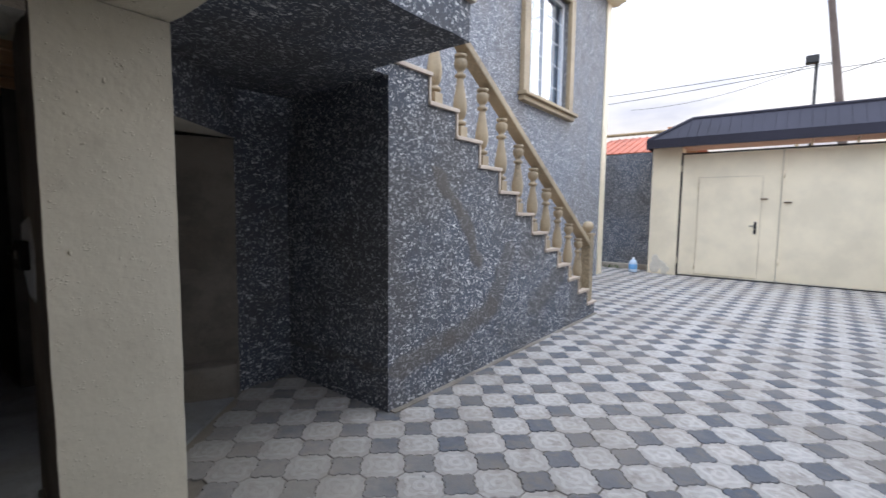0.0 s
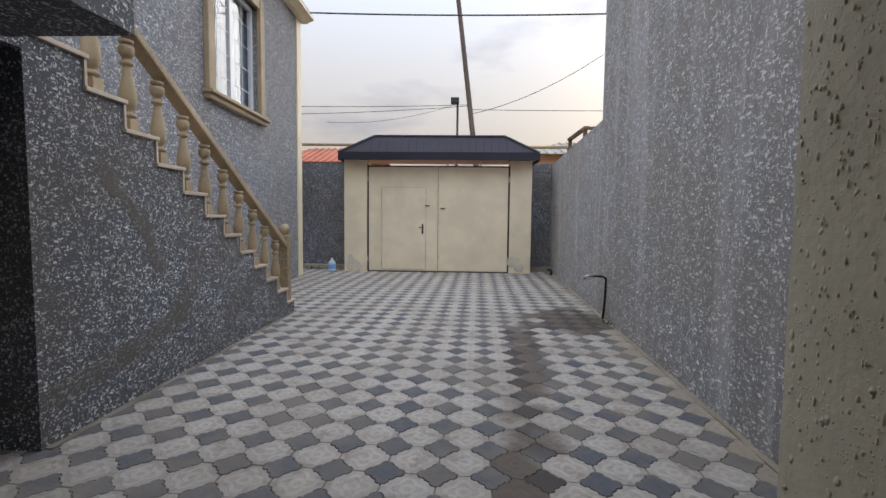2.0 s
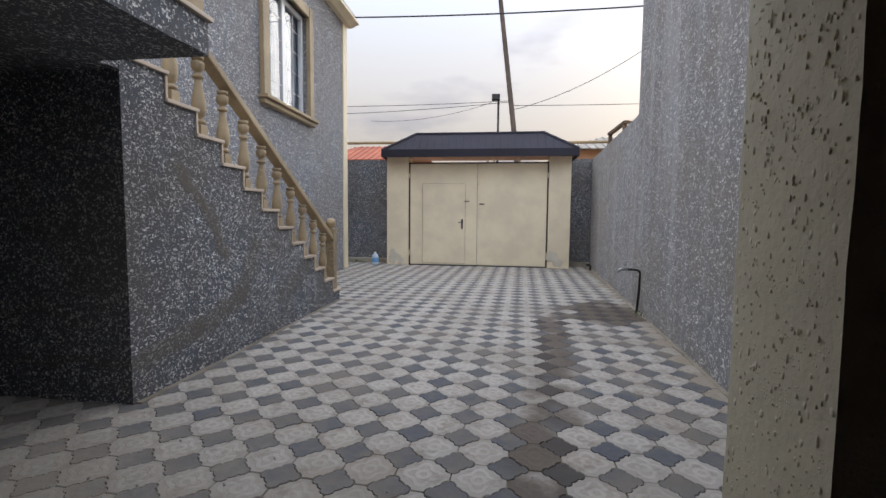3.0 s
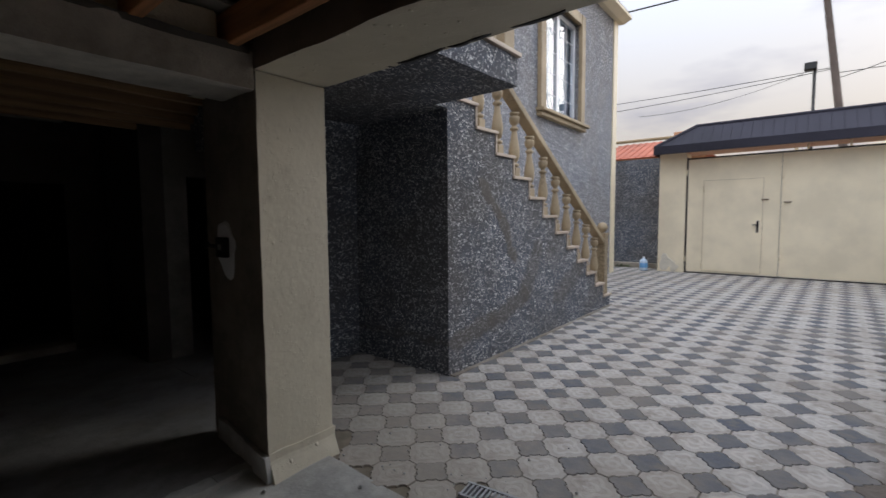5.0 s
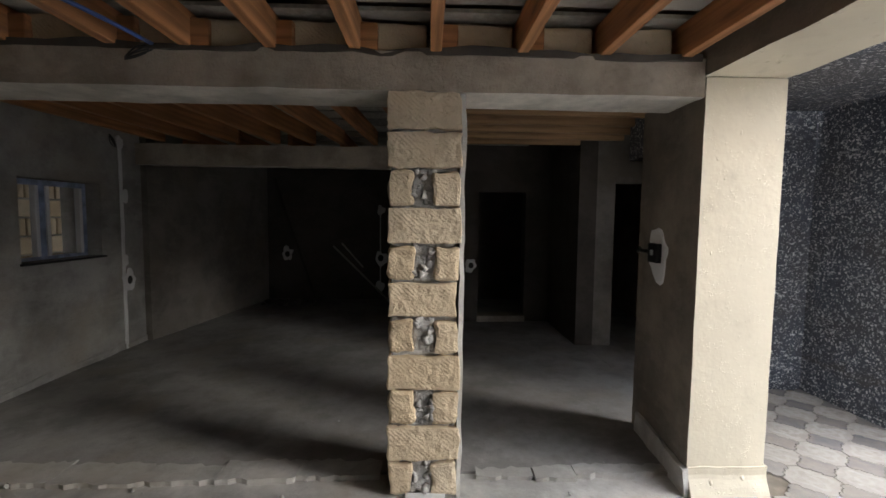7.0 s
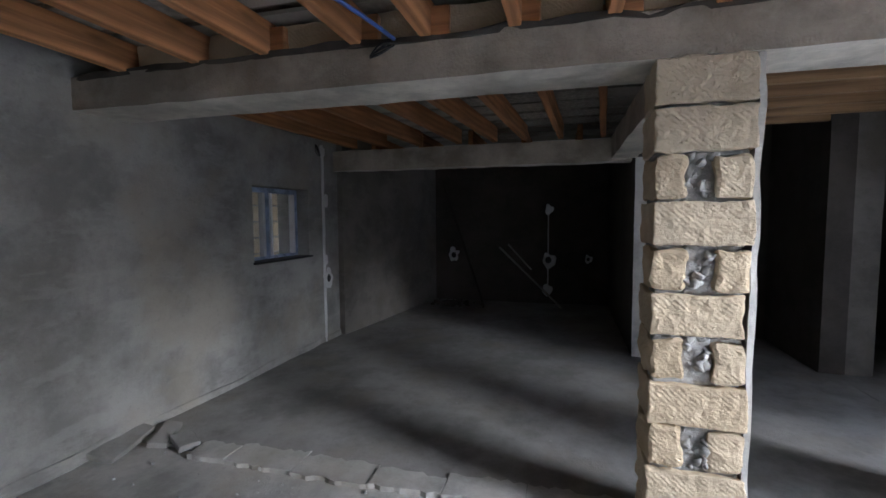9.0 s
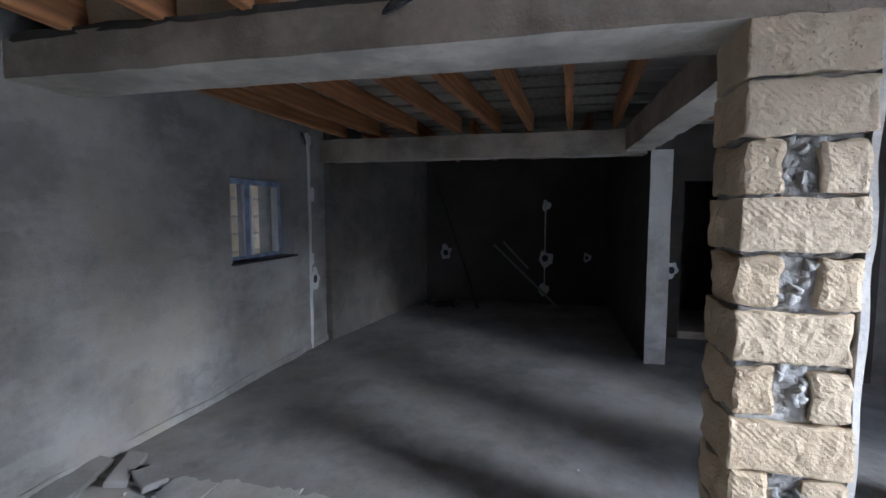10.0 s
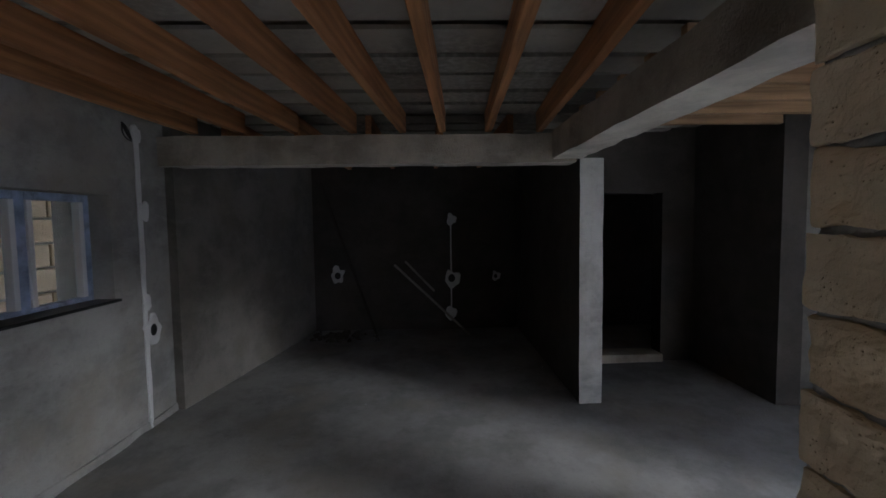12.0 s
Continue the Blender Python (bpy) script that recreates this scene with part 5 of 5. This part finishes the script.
cable(((-1.5, 10.5, 6.42), (9.0, 10.6, 6.5)), 0.1, 0.018)
cable(((-16, 19.0, 6.75), (2.6, 19.0, 6.35)), 0.25)
cable(((-16, 19.0, 6.25), (2.6, 19.0, 6.3)), 0.35)
cable(((2.7, 19.0, 6.15), (18, 19.0, 6.3)), 0.1)
cable(((2.7, 19.0, 5.95), (10.5, 17.0, 9.9)), 0.7)
cable(((-3.5, 19.0, 5.6), (1.9, 19.0, 6.3)), 0.25, 0.008)


def cottage(name, x0, x1, y0, y1, eave, ridge, wall_mat, roof_mat, label):
    h = empty(name, label, "house")
    part("wall", B(x0, x1, y0, y1, -0.12, eave), wall_mat, h)
    bm = bmesh.new()
    m = (y0 + y1) / 2
    inset = min(2.0, (x1 - x0) * 0.3)
    v = [bm.verts.new(p) for p in ((x0 - 0.3, y0 - 0.4, eave), (x1 + 0.3, y0 - 0.4, eave), (x1 + 0.3, y1 + 0.4, eave), (x0 - 0.3, y1 + 0.4, eave), (x0 + inset, m, ridge), (x1 - inset, m, ridge))]
    for f in ((0, 1, 5, 4), (1, 2, 5), (2, 3, 4, 5), (3, 0, 4), (3, 2, 1, 0)):
        bm.faces.new([v[i] for i in f])
    r = part("roof", bm, roof_mat, h)
    n = int((x1 - x0) / 0.3)
    for k in range(1, n):
        x = x0 + k * (x1 - x0) / n
        t = min(1, (x - x0 + 0.3) / (inset + 0.3), (x1 + 0.3 - x) / (inset + 0.3))
        bm = bmesh.new()
        tube(bm, [(x, y0 - 0.4, eave + 0.01), (x, y0 - 0.4 + (m - y0 + 0.4) * t, eave + (ridge - eave) * t + 0.01)], 0.035, 6)
        part("roof_rib", bm, roof_mat, r)
    return h


red = cottage("neighbour_house", -6.5, -1.1, 19.0, 24.0, 3.85, 4.85, BRICK_ORANGE, ROOF_TILE, "low orange neighbour house with a red tiled roof")
part("chimney", bevelled(B(-2.4, -1.9, 20.2, 20.7, 4.0, 5.0), 0.02), BRICK_ORANGE, red)
cottage("neighbour_house", 5.0, 10.0, 17.0, 21.0, 3.95, 4.75, BRICK_ORANGE, FIBRE, "low neighbour house with a weathered corrugated roof")
rack = empty("roof_rail", "brown timber rail frame above the yard wall", "rail")
for x, y in ((5.0, 9.3), (5.0, 10.6), (5.75, 9.3)):
    part("post", bevelled(B(x - 0.04, x + 0.04, y - 0.04, y + 0.04, 2.6, 3.40), 0.006), RUST, rack)
part("top_rail", bevelled(B(4.95, 5.06, 9.2, 10.7, 3.401, 3.46), 0.006), RUST, rack)
part("top_rail", bevelled(B(5.065, 5.9, 9.25, 9.36, 3.401, 3.46), 0.006), RUST, rack)
part("mid_rail", B(4.955, 4.995, 9.2, 10.7, 3.15, 3.2), RUST, rack)
thing("shed_roof", B(4.9, 9.5, 7.5, 11.9, 2.55, 2.68), FIBRE, "flat weathered roof behind the yard wall", "roof")
thing("shed", B(4.95, 9.4, 7.6, 11.8, -0.12, 2.549), FIBRE, "plain grey shed behind the yard wall", "shed")

# ---- pavers: dark clovers on a square grid, pale ones between ----
P = 0.2985
LOBE = ((0.115, 0.0), (0.108, 0.022), (0.091, 0.037), (0.074, 0.035), (0.067, 0.052), (0.052, 0.067), (0.035, 0.074), (0.037, 0.091), (0.022, 0.108), (0.0, 0.115))


def curve_side(quarter):
    """The wavy side of a dark paver in one quarter, from its first to its second point."""
    c, s = math.cos(quarter * math.pi / 2), math.sin(quarter * math.pi / 2)
    return [(x * c - y * s, x * s + y * c) for x, y in LOBE]


dark_outline = [p for q in range(4) for p in curve_side(q)[:-1]]
half = P / 2
pale_outline = []
for (cx_, cy_), q in (((half, -half), 1), ((half, half), 2), ((-half, half), 3), ((-half, -half), 0)):
    pale_outline += [(cx_ + x, cy_ + y) for x, y in reversed(curve_side(q))]


def paver_rings(outline):
    big = max(max(abs(x), abs(y)) for x, y in outline)
    k0, k1 = (big - 0.003) / big, (big - 0.0062) / big
    return ([(x * k0, y * k0, -0.012) for x, y in outline], [(x * k0, y * k0, -0.004) for x, y in outline], [(x * k1, y * k1, 0.0) for x, y in outline])


def paver_geometry(outline, places):
    """Vertices, faces and flat map of pavers at (x, y, z, turn)."""
    verts, faces, uvs, middles = [], [], [], []
    rings = paver_rings(outline)
    n = len(outline)
    for px, py, pz, a in places:
        base = len(verts)
        c, s = math.cos(a), math.sin(a)
        for ring in rings:
            verts += [(px + x * c - y * s, py + x * s + y * c, pz + z) for x, y, z in ring]
            uvs += [(x / P + 0.5, y / P + 0.5) for x, y, z in ring]
            middles += [(px, py)] * n
        for r in range(2):
            faces += [(base + r * n + i, base + r * n + (i + 1) % n, base + (r + 1) * n + (i + 1) % n, base + (r + 1) * n + i) for i in range(n)]
        faces.append(tuple(base + 2 * n + i for i in range(n)))
    return verts, faces, uvs, middles


def paver_mesh(name, outline, places, material):
    verts, faces, uvs, middles = paver_geometry(outline, places)
    data = bpy.data.meshes.new(name)
    data.from_pydata(verts, [], faces)
    layer = data.uv_layers.new(name="UVMap")
    centre = data.uv_layers.new(name="Centre")
    layer = data.uv_layers["UVMap"]
    for loop in data.loops:
        layer.data[loop.index].uv = uvs[loop.vertex_index]
        centre.data[loop.index].uv = middles[loop.vertex_index]
    data.materials.append(material)
    return data


ORIGIN, LEAN = Vector((1.576, 1.777)), radians(-2.5)
ux, uy = Vector((math.cos(LEAN), math.sin(LEAN))), Vector((-math.sin(LEAN), math.cos(LEAN)))
rnd = random.Random(33)


def covered(p):
    if p.y < 0.40 or p.y > 12.1 or p.x < -2.5 or p.x > 4.1 + 0.0695 * (p.y - 0.47) + 0.1:
        return False
    if 1.95 < p.y < 6.05 and p.x < SIDE - 0.15:
        return False
    if p.y < 10.4 and p.x < -1.5 - 0.022 * p.y:
        return False
    if p.y < 1.5 and p.x < -0.60 - (p.y - 0.43) * 0.843 + 0.05:
        return False
    return not (p.y < 0.55 and (p.x < 0.0 or p.x > 3.05)) and not (abs(p.x - 1.03) < 0.13 and abs(p.y - 0.63) < 0.09)


for name, outline, shift, material in (("pale_paver", pale_outline, 0.5, PAVER_LIGHT), ("dark_paver", dark_outline, 0.0, PAVER_DARK)):
    near, far = [], []
    for i in range(-16, 14):
        for j in range(-6, 38):
            p = ORIGIN + ux * (P * (i + shift)) + uy * (P * (j + shift))
            if covered(p):
                (near if p.y < 5.4 else far).append((p.x, p.y, rnd.uniform(-0.002, 0.001), LEAN + rnd.uniform(-0.012, 0.012)))
    shared = paver_mesh(name, outline, [(0, 0, 0, 0)], material)
    for x, y, z, a in near[:300]:
        ob = new(name, shared)
        ob.parent = pavement
        ob.matrix_basis = Matrix.Translation((x, y, z)) @ Euler((rnd.uniform(-0.006, 0.006), rnd.uniform(-0.006, 0.006), a)).to_matrix().to_4x4()
    ob = new(name + "s_beyond", paver_mesh(name + "s_beyond", outline, near[300:] + far, material))
    ob.parent = pavement
    tagged(ob, "rows of figured cement pavers towards the gate", kind="stuff")
